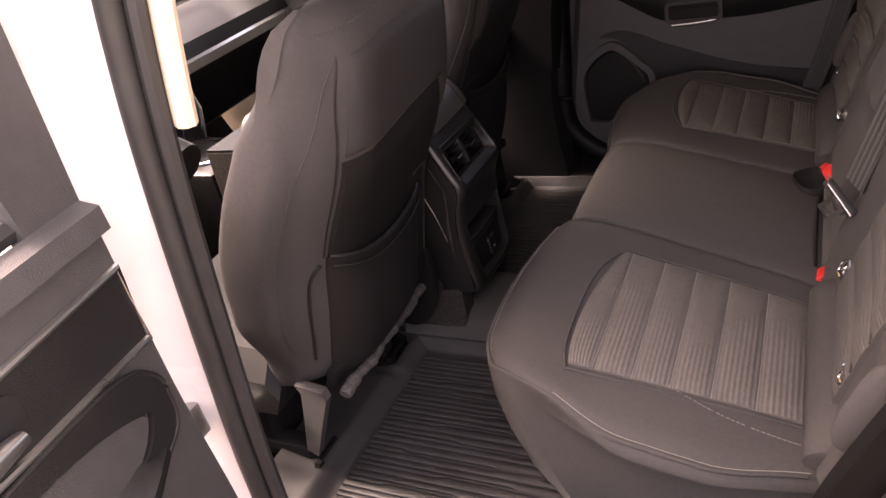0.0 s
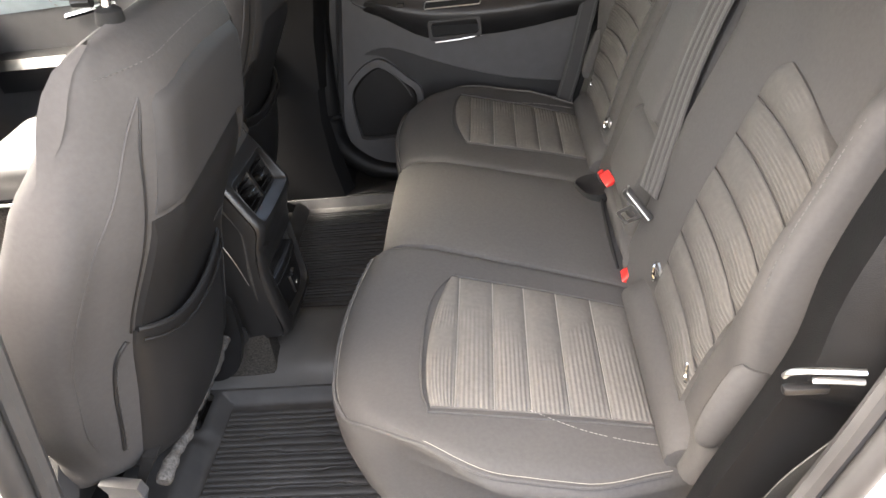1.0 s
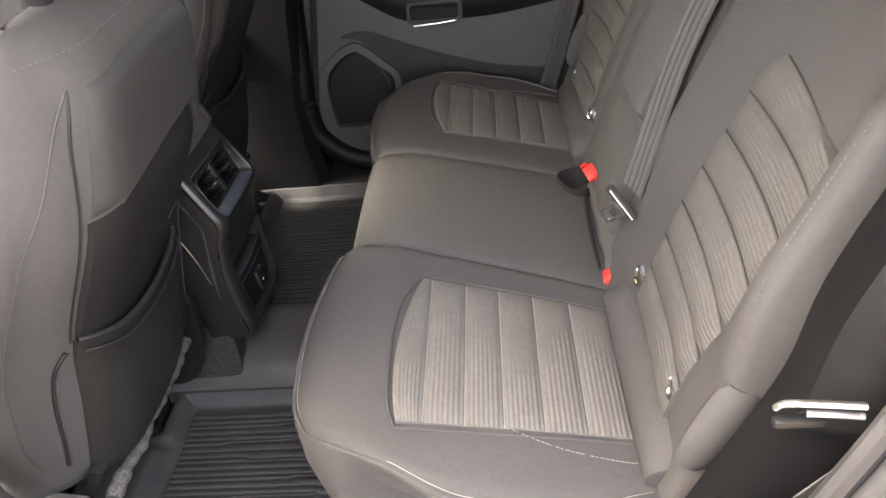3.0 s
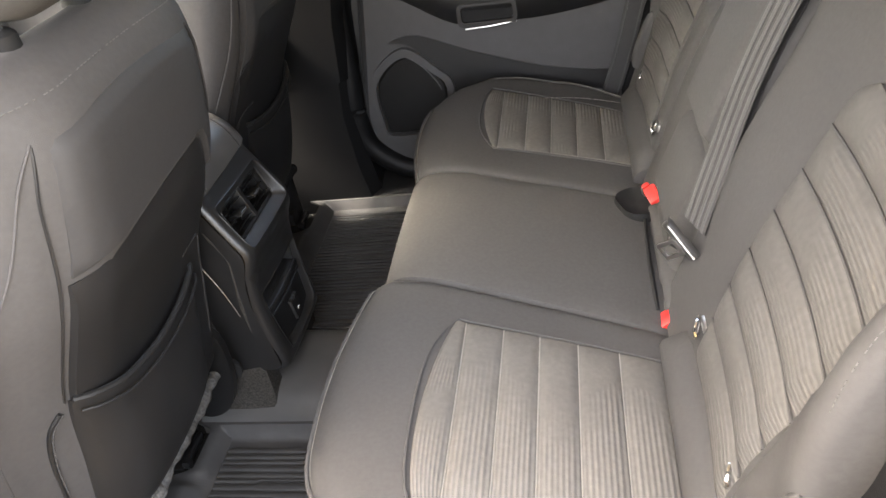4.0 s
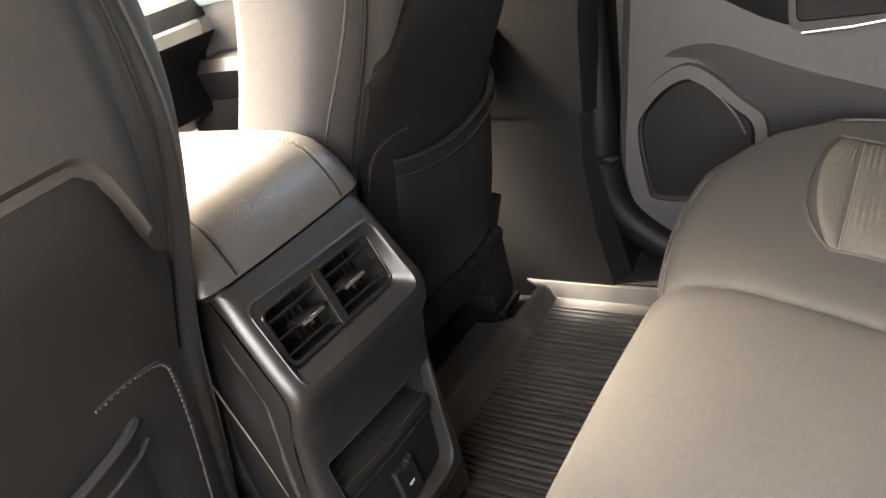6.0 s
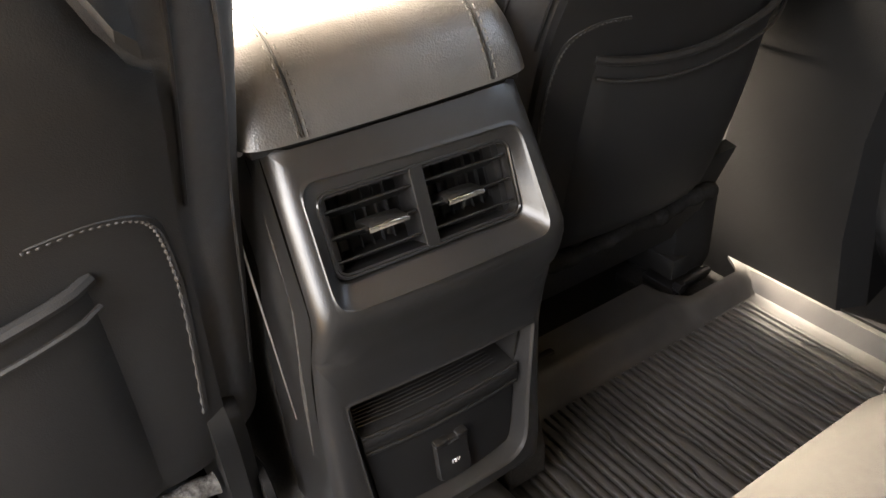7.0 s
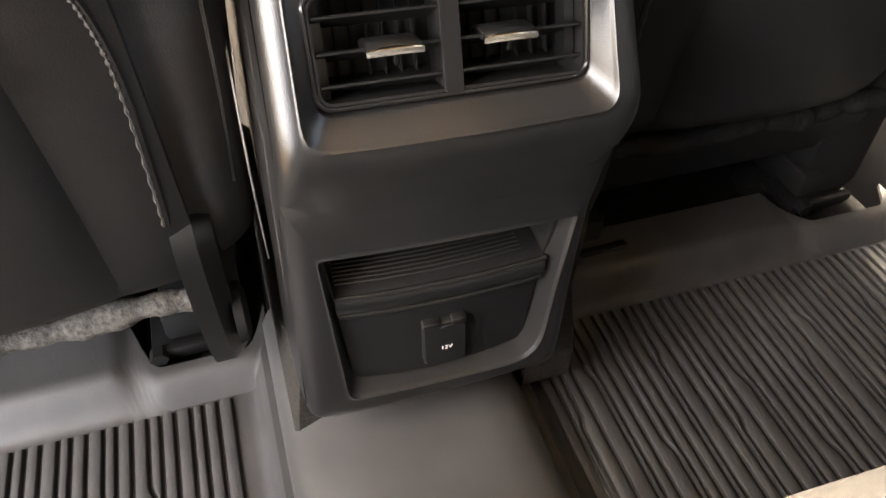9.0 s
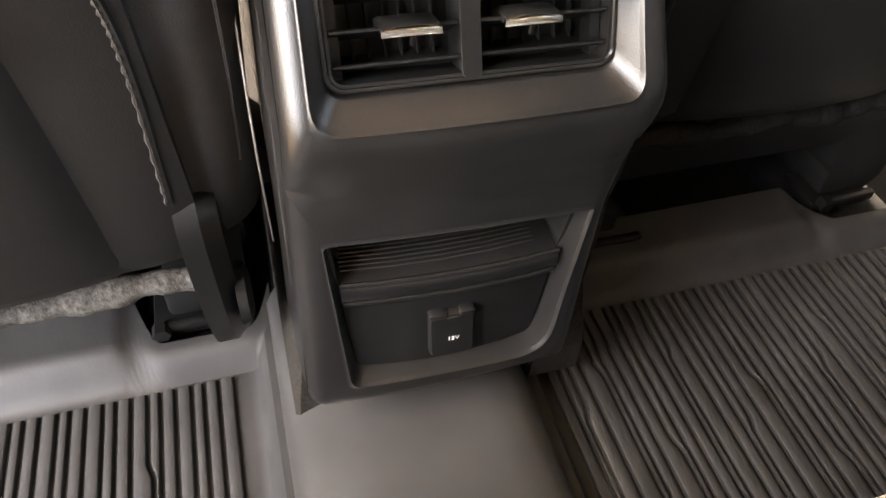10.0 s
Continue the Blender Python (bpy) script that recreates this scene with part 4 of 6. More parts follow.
def headrest(parent_name, label, cy, mk, w=0.27, hgt=0.19, thick=0.11, posts=True, group="headrests"):
    """A padded headrest on two chrome posts; mk(a, h, d) places it."""
    t = thing(parent_name, label, "headrest", group)
    rings = []
    for k in range(13):
        q = k / 12
        f = (1 - abs(2 * q - 1) ** 3.2) ** (1 / 3.2) if 0 < q < 1 else 0.25
        f = max(f, 0.3)
        ring = []
        for i in range(28):
            a = 2 * math.pi * i / 28
            c, sn = math.cos(a), math.sin(a)
            e = 2 / 3.6
            ring.append(mk(cy + w / 2 * f * abs(c) ** e * (1 if c > 0 else -1) * mix(1.0, 0.9, q), 0.05 + hgt * q, 0.01 + thick / 2 * f * abs(sn) ** e * (1 if sn > 0 else -1) * mix(0.85, 1.0, q) + 0.02 * q))
        rings.append(ring)
    part("pad", loft(bmesh.new(), rings), CLOTH, t)
    for sgn in (-1, 1):
        st = [mk(cy + sgn * w * 0.30 * mix(1.0, 0.92, q), 0.05 + hgt * q, 0.012 + thick / 2 * max(0.3, (1 - abs(2 * q - 1) ** 3.2) ** (1 / 3.2)) * mix(0.85, 1, q) + 0.02 * q + 0.001) for q in (0.04, 0.15, 0.3, 0.5, 0.7, 0.85, 0.96)]
        part("stitching", stitches(bmesh.new(), smooth_line(st, 4), 0.0045, 0.003, 0.0007), THREAD, t, "pale stitching")
        part("post", tube(bmesh.new(), [mk(cy + sgn * 0.07, -0.03, 0.0), mk(cy + sgn * 0.07, 0.03, 0.002), mk(cy + sgn * 0.07, 0.10, 0.006)], 0.0065, 10), CHROME, t, "chrome post")
        part("collar", tube(bmesh.new(), [mk(cy + sgn * 0.07, -0.028, 0), mk(cy + sgn * 0.07, -0.012, 0), mk(cy + sgn * 0.07, -0.008, 0)], [0.018, 0.016, 0.011], 12), INSIDE, t)
        part("release_button", tube(bmesh.new(), [mk(cy + sgn * 0.07 - 0.006, 0.002, 0.012), mk(cy + sgn * 0.07 - 0.006, 0.003, 0.03)], 0.008, 8), SMOOTH, t)
    return t


def build_rear_back(bench):
    for s, yo, yi in ((-1, 0.674, 0.105), (1, 0.715, 0.262)):
        b = part("backrest", loft(bmesh.new(), backrest_rings(s, yo, yi, 0.63)), CLOTH, bench, "outer backrest with ribbed insert")
        y0, y1 = (0.328, 0.616) if s < 0 else (0.325, 0.63)
        marks = [-0.02, 0.045, 0.105, 0.165, 0.225, 0.285, 0.345, 0.405]
        for k in range(7):
            h0, h1 = marks[k], marks[k + 1]

            def surf(u, v, h0=h0, h1=h1, k=k, s=s, y0=y0, y1=y1):
                h = mix(h0, h1, u) + 0.008 * math.sin(math.pi * v) - 0.022 * v
                y = mix(y0 + 0.008 * step(0.36, 0.42, mix(h0, h1, u)), y1 - 0.05 * step(0.31, 0.0, h) - 0.03 * step(0.30, 0.40, h), v)
                if k == 6:
                    h += u * (0.010 - 0.022 * max(0.0, 1 - v / 0.10) - 0.030 * v)
                belly = 0.012 * math.exp(-((h - 0.16) / 0.14) ** 2)
                puff = 0.011 * (math.sin(math.pi * u) ** 0.45) * min(1.0, 9 * v + 0.2, 9 * (1 - v) + 0.2)
                return sb(s * y, h, 0.018 + belly + puff + 0.010 * max(0, v - 0.75))

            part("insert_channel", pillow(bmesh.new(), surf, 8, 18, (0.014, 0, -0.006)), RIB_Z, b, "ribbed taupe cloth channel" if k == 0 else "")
            if k:
                part("channel_seam", tube(bmesh.new(), [surf(0.0, v / 16) + Vector((-0.002, 0, 0.0)) for v in range(17)], 0.0018, 5), CLOTH, b)
        # stitched bolster seam and the top seam
        ln = [sb(s * (yo - 0.010 - 0.012 * step(0.27, 0.10, h)), h, 0.0685 * step(0.53, 0.44, h) * step(0.04, 0.30, h) + 0.010) for h in (0.12, 0.15, 0.18, 0.24, 0.3, 0.36, 0.42, 0.45)]
        part("bolster_stitching", stitches(bmesh.new(), smooth_line(ln, 3), 0.0042, 0.0028, 0.0006), DARKTHREAD, b, "grey bolster stitching")
        tp = [sb(s * mix(yo - 0.03, yi + 0.03, k / 12), 0.597, 0.008 - bow(0.033, 0.035)) for k in range(13)]
        part("top_piping", tube(bmesh.new(), tp, 0.0035, 6), CLOTH, b, "corded top seam")
        part("lower_bolster", loft(bmesh.new(), [[sb(s * (0.657 + 0.016 * f * math.cos(w)), mix(-0.02, 0.122, q), 0.016 + 0.030 * f * math.sin(w)) for w in (2 * math.pi * i / 16 for i in range(16))] for q, f in ((0, 0.5), (0.12, 0.85), (0.4, 1.0), (0.75, 1.0), (0.92, 0.9), (1.0, 0.6))]), CLOTH, b, "padded side roll")
        headrest("rear_headrest", "charcoal cloth rear headrest on chrome posts", -0.292 if s < 0 else 0.47, lambda a, h, d: sb(a, h + (0.582 if a < 0 else 0.60), d - (0.024 if a < 0 else 0.055)), w=0.265 if s < 0 else 0.27, thick=0.13 if s < 0 else 0.11, group="headrests")
    m = part("centre_backrest", loft(bmesh.new(), backrest_rings(1, 0.260, -0.103, 0.62, 0.0)), CLOTH, bench, "centre backrest with folded armrest")

    def arm(u, v):
        h, y = mix(0.15, 0.50, u), mix(-0.075, 0.125, v)
        e = min(u, 1 - u) * 0.35
        f = min(v, 1 - v) * 0.20
        return sb(y, h, 0.055 - bow(e, 0.03) - bow(f, 0.03))

    part("armrest", pillow(bmesh.new(), arm, 16, 16, (0.05, 0, -0.02)), CLOTH, m, "folded centre armrest")

    def low(u, v):
        h, y = mix(-0.035, 0.145, u), mix(-0.095, 0.14, v)
        return sb(y, h, 0.04 - bow(min(u, 1 - u) * 0.185, 0.04) - bow(min(v, 1 - v) * 0.235, 0.03))

    part("lower_pad", pillow(bmesh.new(), low, 14, 14, (0.05, 0, -0.02)), CLOTH, m, "padded lower roll")
    part("centre_headrest", loft(bmesh.new(), [[sb(0.03 + w * c, h, 0.005 + t * sn) for c, sn in ((math.copysign(abs(math.cos(a)) ** 0.55, math.cos(a)), math.copysign(abs(math.sin(a)) ** 0.55, math.sin(a))) for a in (2 * math.pi * i / 24 for i in range(24)))] for h, w, t in ((0.515, 0.09, 0.03), (0.525, 0.12, 0.045), (0.56, 0.135, 0.055), (0.62, 0.135, 0.052), (0.665, 0.125, 0.045), (0.685, 0.09, 0.025))]), CLOTH, m, "low centre headrest")
    part("pull_strap", ribbon(bmesh.new(), smooth_line([sb(0.095, 0.565, 0.05), sb(0.085, 0.545, 0.072), sb(0.06, 0.525, 0.07), sb(0.02, 0.51, 0.064), sb(-0.03, 0.50, 0.058)], 5), 0.02, 0.003, (0.2, 0.4, 0.9)), SMOOTH, m, "black fabric pull strap")


# ---- belts, buckles and anchors ----
def build_belts():
    # centre belt lying over the backrest
    b = thing("seat_belt", "grey centre seat belt with hanging latch plate", "seat belt", "seat belts")
    pts = smooth_line([sb(-0.22, 0.66, -0.03), sb(-0.19, 0.645, 0.018), sb(-0.118, 0.545, 0.036), sb(-0.088, 0.42, 0.040), sb(-0.088, 0.285, 0.039), sb(-0.122, 0.17, 0.038), sb(-0.156, 0.075, 0.038)], 6)
    tilt = (-0.45, 0.85, 0.2)
    part("webbing", ribbon(bmesh.new(), pts, 0.05, 0.0016, tilt), BELT, b)
    part("webbing_return", ribbon(bmesh.new(), [p + Vector((0.012, 0.016, -0.006)) for p in pts], 0.05, 0.0016, tilt), BELT, b)
    for off in (-0.018, -0.006, 0.006, 0.018):
        part("stripe", ribbon(bmesh.new(), [p + Vector((-0.45, 0.85, 0.2)) * off + Vector((-0.0014, -0.0010, 0.0006)) for p in pts], 0.0062, 0.0010, tilt), BELTPALE, b, "paler woven stripe")
    c = sb(-0.166, 0.050, 0.050)
    bar = Matrix.Translation(c) @ pose(0, 0, 0, 48, -12, 44)
    part("latch_body", box(bmesh.new(), (-0.006, -0.036, -0.010), (0.006, 0.036, 0.010), 0.004, 2, bar), GUNMETAL, b, "dark grey latch body")
    part("latch_edge", tube(bmesh.new(), [bar @ Vector(q) for q in ((-0.007, -0.034, 0.006), (-0.007, 0.03, 0.008), (-0.004, 0.040, 0.020))], 0.002, 6), STEEL, b, "bright steel edge")
    frame_b = bmesh.new()
    frame_ring(frame_b, rounded(0.030, 0.056, 0.005, 3), rounded(0.018, 0.040, 0.004, 3, 0, -0.002), lambda p, q, d: bar @ Vector((-0.004 - d, p - 0.008, q - 0.032)), 0.0, 0.003)
    part("latch_tongue", frame_b, STEEL, b, "steel latch tongue")
    # outer belts hanging from the rear pillars
    for s in (-1, 1):
        o = thing("seat_belt", "grey outer seat belt hanging beside the backrest", "seat belt", "seat belts")
        if s > 0:
            pts = smooth_line([(0.075, 0.745, 1.34), (0.06, 0.75, 1.1), (0.06, 0.742, 0.9), (0.03, 0.718, 0.74), (-0.01, 0.722, 0.62), (-0.05, 0.722, 0.46), (-0.09, 0.722, 0.33)], 6)
        else:
            pts = smooth_line([(0.115, -0.779, 0.60), (0.075, -0.790, 0.57), (0.035, -0.794, 0.52), (0.008, -0.790, 0.45), (-0.02, -0.775, 0.36), (-0.03, -0.75, 0.30)], 6)
        part("webbing", ribbon(bmesh.new(), pts, 0.047, 0.0016, (0.9, -s * 0.25, -0.2)), BELT, o)
        for off in (-0.017, 0.017):
            part("stripe", ribbon(bmesh.new(), [p + Vector((0.9, -s * 0.25, -0.2)) * off + Vector((-0.0004, -s * 0.0012, 0)) for p in pts], 0.004, 0.0008, (0.9, -s * 0.25, -0.2)), BELTPALE, o, "paler woven stripe")
    # buckles
    bk = thing("seat_belt_buckle", "black buckle with red wedge button in the seat gap", "buckle", "buckles", at=(-0.036, -0.176, 0.352))
    part("housing", box(bmesh.new(), (-0.020, -0.016, -0.05), (0.020, 0.016, -0.002), 0.005, 2), SMOOTH, bk)
    part("button", loft(bmesh.new(), [[Vector((-0.026 + 0.5 * i, y, -0.004)), Vector((0.014, y, -0.004)), Vector((0.014, y, 0.029 - i)), Vector((0.008, y, 0.030 - i))] for y, i in ((-0.017, 0.003), (-0.014, 0.0), (0.014, 0.0), (0.017, 0.003))]), RED, bk, "red release button")
    bk = thing("seat_belt_buckle", "upright black buckle with red button and steel edge", "buckle", "buckles", at=(-0.026, 0.150, 0.366))
    lean = pose(0, 0, 0, 14, -32, 10)
    part("housing", box(bmesh.new(), (-0.014, -0.024, -0.06), (0.014, 0.024, 0.0), 0.005, 2, lean), SMOOTH, bk)
    part("button", box(bmesh.new(), (-0.012, -0.020, -0.004), (0.014, 0.022, 0.034), 0.004, 2, lean), RED, bk, "red release button")
    part("slot", box(bmesh.new(), (-0.0135, -0.012, 0.006), (-0.011, 0.012, 0.022), 0.001, 2, lean), INSIDE, bk)
    part("trim", tube(bmesh.new(), [lean @ Vector(q) for q in ((-0.010, 0.024, 0.036), (-0.015, 0.026, 0.02), (-0.015, 0.024, -0.004), (-0.012, 0.012, -0.008))], 0.0018, 6), STEEL, bk, "bright steel edge")
    part("side_button", box(bmesh.new(), (-0.012, 0.034, 0.006), (0.004, 0.044, 0.022), 0.003, 2, lean), RED, bk)
    for at, rx, ry in (((-0.068, 0.150, 0.358), 0.040, 0.05),):
        cv = thing("seat_gap_cover", "black felt buckle opening in the seat", "seat gap", "seat gaps", at=at)
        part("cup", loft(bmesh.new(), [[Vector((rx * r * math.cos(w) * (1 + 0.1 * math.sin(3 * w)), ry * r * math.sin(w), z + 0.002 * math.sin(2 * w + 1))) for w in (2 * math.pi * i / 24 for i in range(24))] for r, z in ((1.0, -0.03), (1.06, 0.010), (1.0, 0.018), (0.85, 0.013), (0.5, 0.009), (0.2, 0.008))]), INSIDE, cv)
    # padded strip between the buckles
    st = thing("seat_gap_strip", "dark cloth strip between the buckles", "seat trim")
    part("strip", loft(bmesh.new(), [[Vector((-0.022 + 0.027 * math.cos(w), y, z + 0.013 * math.sin(w))) for w in (2 * math.pi * i / 14 for i in range(14))] for y, z in ((-0.165, 0.362), (-0.155, 0.37), (-0.08, 0.377), (0.02, 0.38), (0.10, 0.378), (0.125, 0.37))]), CLOTH, st)
    # no opening here: a dark cord paints the slit's shade on the cushion
    part("slit", tube(bmesh.new(), smooth_line([(-0.060, -0.155, 0.353), (-0.062, -0.05, 0.363), (-0.060, 0.05, 0.364), (-0.056, 0.105, 0.360)], 5), 0.004, 8), INSIDE, st, "dark cord standing in for the shade of a slit")
    # lower anchor rings
    for y in (-0.302, -0.546, 0.298, 0.553):
        a = thing("child_seat_anchor", "small bright steel anchor ring in the seat joint", "anchor", "child seat anchors", at=(-0.012, y, 0.452))
        part("ring", tube(bmesh.new(), [(0.006 * math.cos(w) - 0.010, 0.017 * math.cos(w), 0.012 * math.sin(w)) for w in (2 * math.pi * i / 16 for i in range(16))], 0.0034, 8, True), CHROME, a)
        part("plate", box(bmesh.new(), (-0.004, -0.014, -0.012), (0.012, 0.014, 0.010), 0.003), STEEL, a)
    # release lever on the backrest side
    lv = thing("backrest_release_lever", "silver backrest release lever beside the seat", "lever", at=(0.034, -0.800, 0.692))
    part("lever", tube(bmesh.new(), smooth_line([(-0.034, 0.006, -0.012), (-0.028, 0.002, -0.003), (-0.005, -0.006, 0.004), (0.034, -0.010, 0.003)], 5), 0.0038, 10, False, 0.8), SATIN, lv, "satin silver lever")
    part("lower_blade", tube(bmesh.new(), smooth_line([(-0.010, -0.002, -0.012), (0.010, -0.006, -0.010), (0.036, -0.008, -0.012)], 5), 0.0034, 8), SATIN, lv)
    part("bezel", box(bmesh.new(), (-0.034, 0.000, -0.036), (0.012, 0.012, -0.026), 0.004), SMOOTH, lv, "black bezel")


# ---- front seats ----
def front_seat(s, cy, shift, label):
    """A front seat, seen from behind; shift moves it along the car."""
    f_seat = thing("bucket_chair", label, "car seat", "front seats")
    rng = random.Random(11)
    ls, lc = math.sin(radians(12.6)), math.cos(radians(12.6))
    x0 = -0.848 + shift

    def round_low(h):
        return math.sqrt(max(0.0, 1 - max(0.0, (0.03 - h) / 0.065) ** 2))

    def girth(h, f):
        return mix(0.228, 0.245, step(0.0, 0.35, h)) - 0.018 * step(0.52, 0.66, h) - 0.06 * (1 - f)

    def wing(h):
        return 1 + (0.27 * step(0.0, 0.15, h) * step(0.70, 0.50, h) if s > 0 else 0.16 * step(0.0, 0.15, h) * step(0.62, 0.40, h))

    def swell(h):
        return 0.055 * step(0.24, 0.52, h)

    def fs(y, h, d):
        return Vector((x0 + h * ls + d * lc, cy + y, 0.30 + h * lc - d * ls))

    rings = []
    nh = 30
    for k in range(nh + 1):
        h = mix(-0.03, 0.71, k / nh)
        q = max(0.0, (h - 0.60) / 0.112)
        f = math.sqrt(max(0.0, 1 - min(1.0, q) ** 2))
        g = round_low(h)
        w = girth(h, f)
        half_seatd = 0.072 * max(0.12, min(f, 0.35 + 0.65 * g))
        mid_d = -0.078 - 0.03 * (1 - g) + swell(h)
        ring = []
        for i in range(64):
            a = 2 * math.pi * i / 64
            c, n = math.cos(a), math.sin(a)
            y = w * math.copysign(abs(c) ** 0.46, c)
            if y * s > 0:
                y *= wing(h)
            d = half_seatd * math.copysign(abs(n) ** 0.55, n)
            slope = 0.5 if y * s > 0 else 0.6
            if n > 0:
                d -= (0.055 if y * s > 0 else 0.012) * max(0.0, (min(1.0, abs(y) / w) - slope) / (1 - slope)) ** 1.6 * f
                d -= 0.004 * math.exp(-((abs(y) - 0.185) / 0.010) ** 2) * f
            else:
                d -= 0.05 * max(0.0, (abs(y) / w - 0.45) / 0.55) ** 1.5 * step(0.64, 0.5, h)
            ring.append(fs(y, h, mid_d + d + 0.002 * uneven(0.3, y, h, 8.0)))
        rings.append(ring)
    part("backrest", loft(bmesh.new(), rings), BACKCLOTH, f_seat, angle=60)

    def back(y, h, lift=0.0):
        """A point on the rear surface, lifted off it."""
        g = round_low(h)
        q = max(0.0, (h - 0.60) / 0.112)
        f = math.sqrt(max(0.0, 1 - min(1.0, q) ** 2))
        w = girth(h, f)
        slope = 0.5 if y * s > 0 else 0.6
        r = min(1.0, abs(y) / (w * wing(h) if y * s > 0 else w))
        n = math.sqrt(max(0.0, 1 - (r ** (1 / 0.46)) ** 2))
        d = -0.078 - 0.03 * (1 - g) + 0.072 * max(0.12, min(f, 0.35 + 0.65 * g)) * n ** 0.55 - (0.055 if y * s > 0 else 0.012) * max(0.0, (min(1.0, abs(y) / w) - slope) / (1 - slope)) ** 1.6 * f + swell(h)
        return fs(y, h, d + lift)

    def crease(y):
        """Height of the crease between the two back panels; it climbs towards the console."""
        q = -y * s
        return 0.482 + 0.022 * step(-0.19, 0.12, q) - 0.10 * step(0.122, 0.182, q)

    # padded lower panel and the smooth upper one
    part("upper_panel", pillow(bmesh.new(), lambda u, v: back(mix(-0.178, 0.178, v) * mix(1.0, 0.88, u), mix(crease(mix(-0.178, 0.178, v)) + 0.008, 0.645 + 0.012 * math.sin(math.pi * v), u), 0.008 - bow(min(u, 1 - u, v, 1 - v) * 0.2, 0.008)), 18, 30, (-0.03, 0, 0.004)), BACKMID, f_seat, "smooth dark cloth back panel")
    part("lower_panel", pillow(bmesh.new(), lambda u, v: back(mix(-0.182, 0.182, v), mix(-0.005, crease(mix(-0.182, 0.182, v)), u), 0.006 - 0.006 * step(0.96, 1.0, u)), 18, 30, (-0.03, 0, 0.004)), BACKDARK, f_seat, "dark panel behind the pocket")

    # map pocket: sagging pouch with a rolled lip, and a stitched panel at its inner end
    def pouch(u, v):
        y = mix(-0.122, 0.186, v) * s
        sag = 0.026 * math.sin(math.pi * v)
        return back(y, mix(-0.012, mix(0.268, 0.292, v) - sag, u), 0.004 + 0.024 * math.sin(math.pi * v) ** 0.6 * math.sin(math.pi * min(1, 0.15 + u * 0.75)) + 0.010 * u * math.sin(math.pi * v) ** 0.4)

    part("map_pocket", pillow(bmesh.new(), pouch, 14, 26, (-0.006, 0, 0.0)), BACKDARK, f_seat, "dark leatherette map pocket")
    lip = [pouch(1.0, k / 24) + Vector((0.002, 0, 0.002)) for k in range(25)]
    part("pocket_lip", tube(bmesh.new(), lip, 0.005, 8), BACKDARK, f_seat, "rolled pocket lip")
    part("pocket_welt", tube(bmesh.new(), [p + Vector((0.003, 0, -0.020)) for p in lip], 0.0022, 6), BACKDARK, f_seat)
    for e in (-1, 1):
        inner = e != s
        sp = smooth_line([(0.095, 0.312), (0.134, 0.314), (0.163, 0.301), (0.172, 0.262), (0.173, 0.20), (0.167, 0.085)] if inner else [(0.20, 0.28), (0.214, 0.25), (0.218, 0.18), (0.212, 0.06)], 6)
        part("side_panel_seam", tube(bmesh.new(), [back(e * p[0], p[1], 0.004) for p in sp], 0.0032, 6), BACKDARK, f_seat)
        cord = smooth_line([back(e * (p[0] - 0.002), p[1] - 0.002, 0.0056) for p in sp], 7)
        part("side_stitching", tube(bmesh.new(), cord, [0.0014 + 0.0006 * math.sin(k * 1.1) for k in range(len(cord))], 6), BACKCLOTH, f_seat, "grey corded stitching")
        up = smooth_line([(0.19, 0.29), (0.192, 0.36), (0.192, 0.48), (0.184, 0.58), (0.168, 0.645)], 6)
        part("panel_seam", tube(bmesh.new(), [back(e * p[0], p[1], -0.0005) for p in up], 0.0018, 6), BACKDARK, f_seat)
        sh = smooth_line([(0.168, 0.648), (0.195, 0.60), (0.214, 0.50), (0.226, 0.36), (0.224, 0.2), (0.218, 0.08)], 6)
        part("shoulder_seam", tube(bmesh.new(), [back(e * p[0] * (wing(p[1]) if e == s else 1), p[1], 0.0) for p in sh], 0.0018, 6), BACKCLOTH, f_seat)
    tp = [back(0.20 * math.cos(math.pi * k / 16), 0.672 + 0.014 * math.sin(math.pi * k / 16), 0.0008) for k in range(17)]
    part("top_stitching", stitches(bmesh.new(), smooth_line(tp, 3), 0.005, 0.003, 0.0007), DARKTHREAD, f_seat, "grey top stitching")
    # lower flap with felt edge
    part("lower_flap", loft(bmesh.new(), [[fs(y, 0.03, -0.02), fs(y, 0.03, -0.04), fs(y, -0.045 if s < 0 else -0.15, -0.06), fs(y, -0.045 if s < 0 else -0.15, -0.045)] for y in ((-0.2, -0.07, 0.07, 0.19) if s < 0 else (-0.23, -0.08, 0.08, 0.235))]), BACKDARK, f_seat)
    felt = []
    for k in range(121):
        y = mix(-0.2, 0.16, k / 120) * -s
        felt.append(fs(y, -0.030 + 0.004 * math.sin(k * 0.13) + rng.uniform(-0.0003, 0.0003), -0.012 + rng.uniform(-0.0003, 0.0003)))
    # same felt on both seats; the passenger's is coloured dark for the shade there
    part("felt_edge", tube(bmesh.new(), felt, [0.012 + 0.002 * math.sin(k * 0.21) + 0.0012 * math.sin(k * 0.57) + rng.uniform(-0.00025, 0.00025) for k in range(121)], 12), FLEECE if s < 0 else CARPET, f_seat, "pale grey felt edge" if s < 0 else "felt edge darkened for the shade under the seat")
    # seat cushion, side covers and rails
    cu = []
    for k in range(13):
        q = k / 12
        y = mix(-0.25, 0.25, q)
        e = bow(min(q, 1 - q) * 0.52, 0.05)
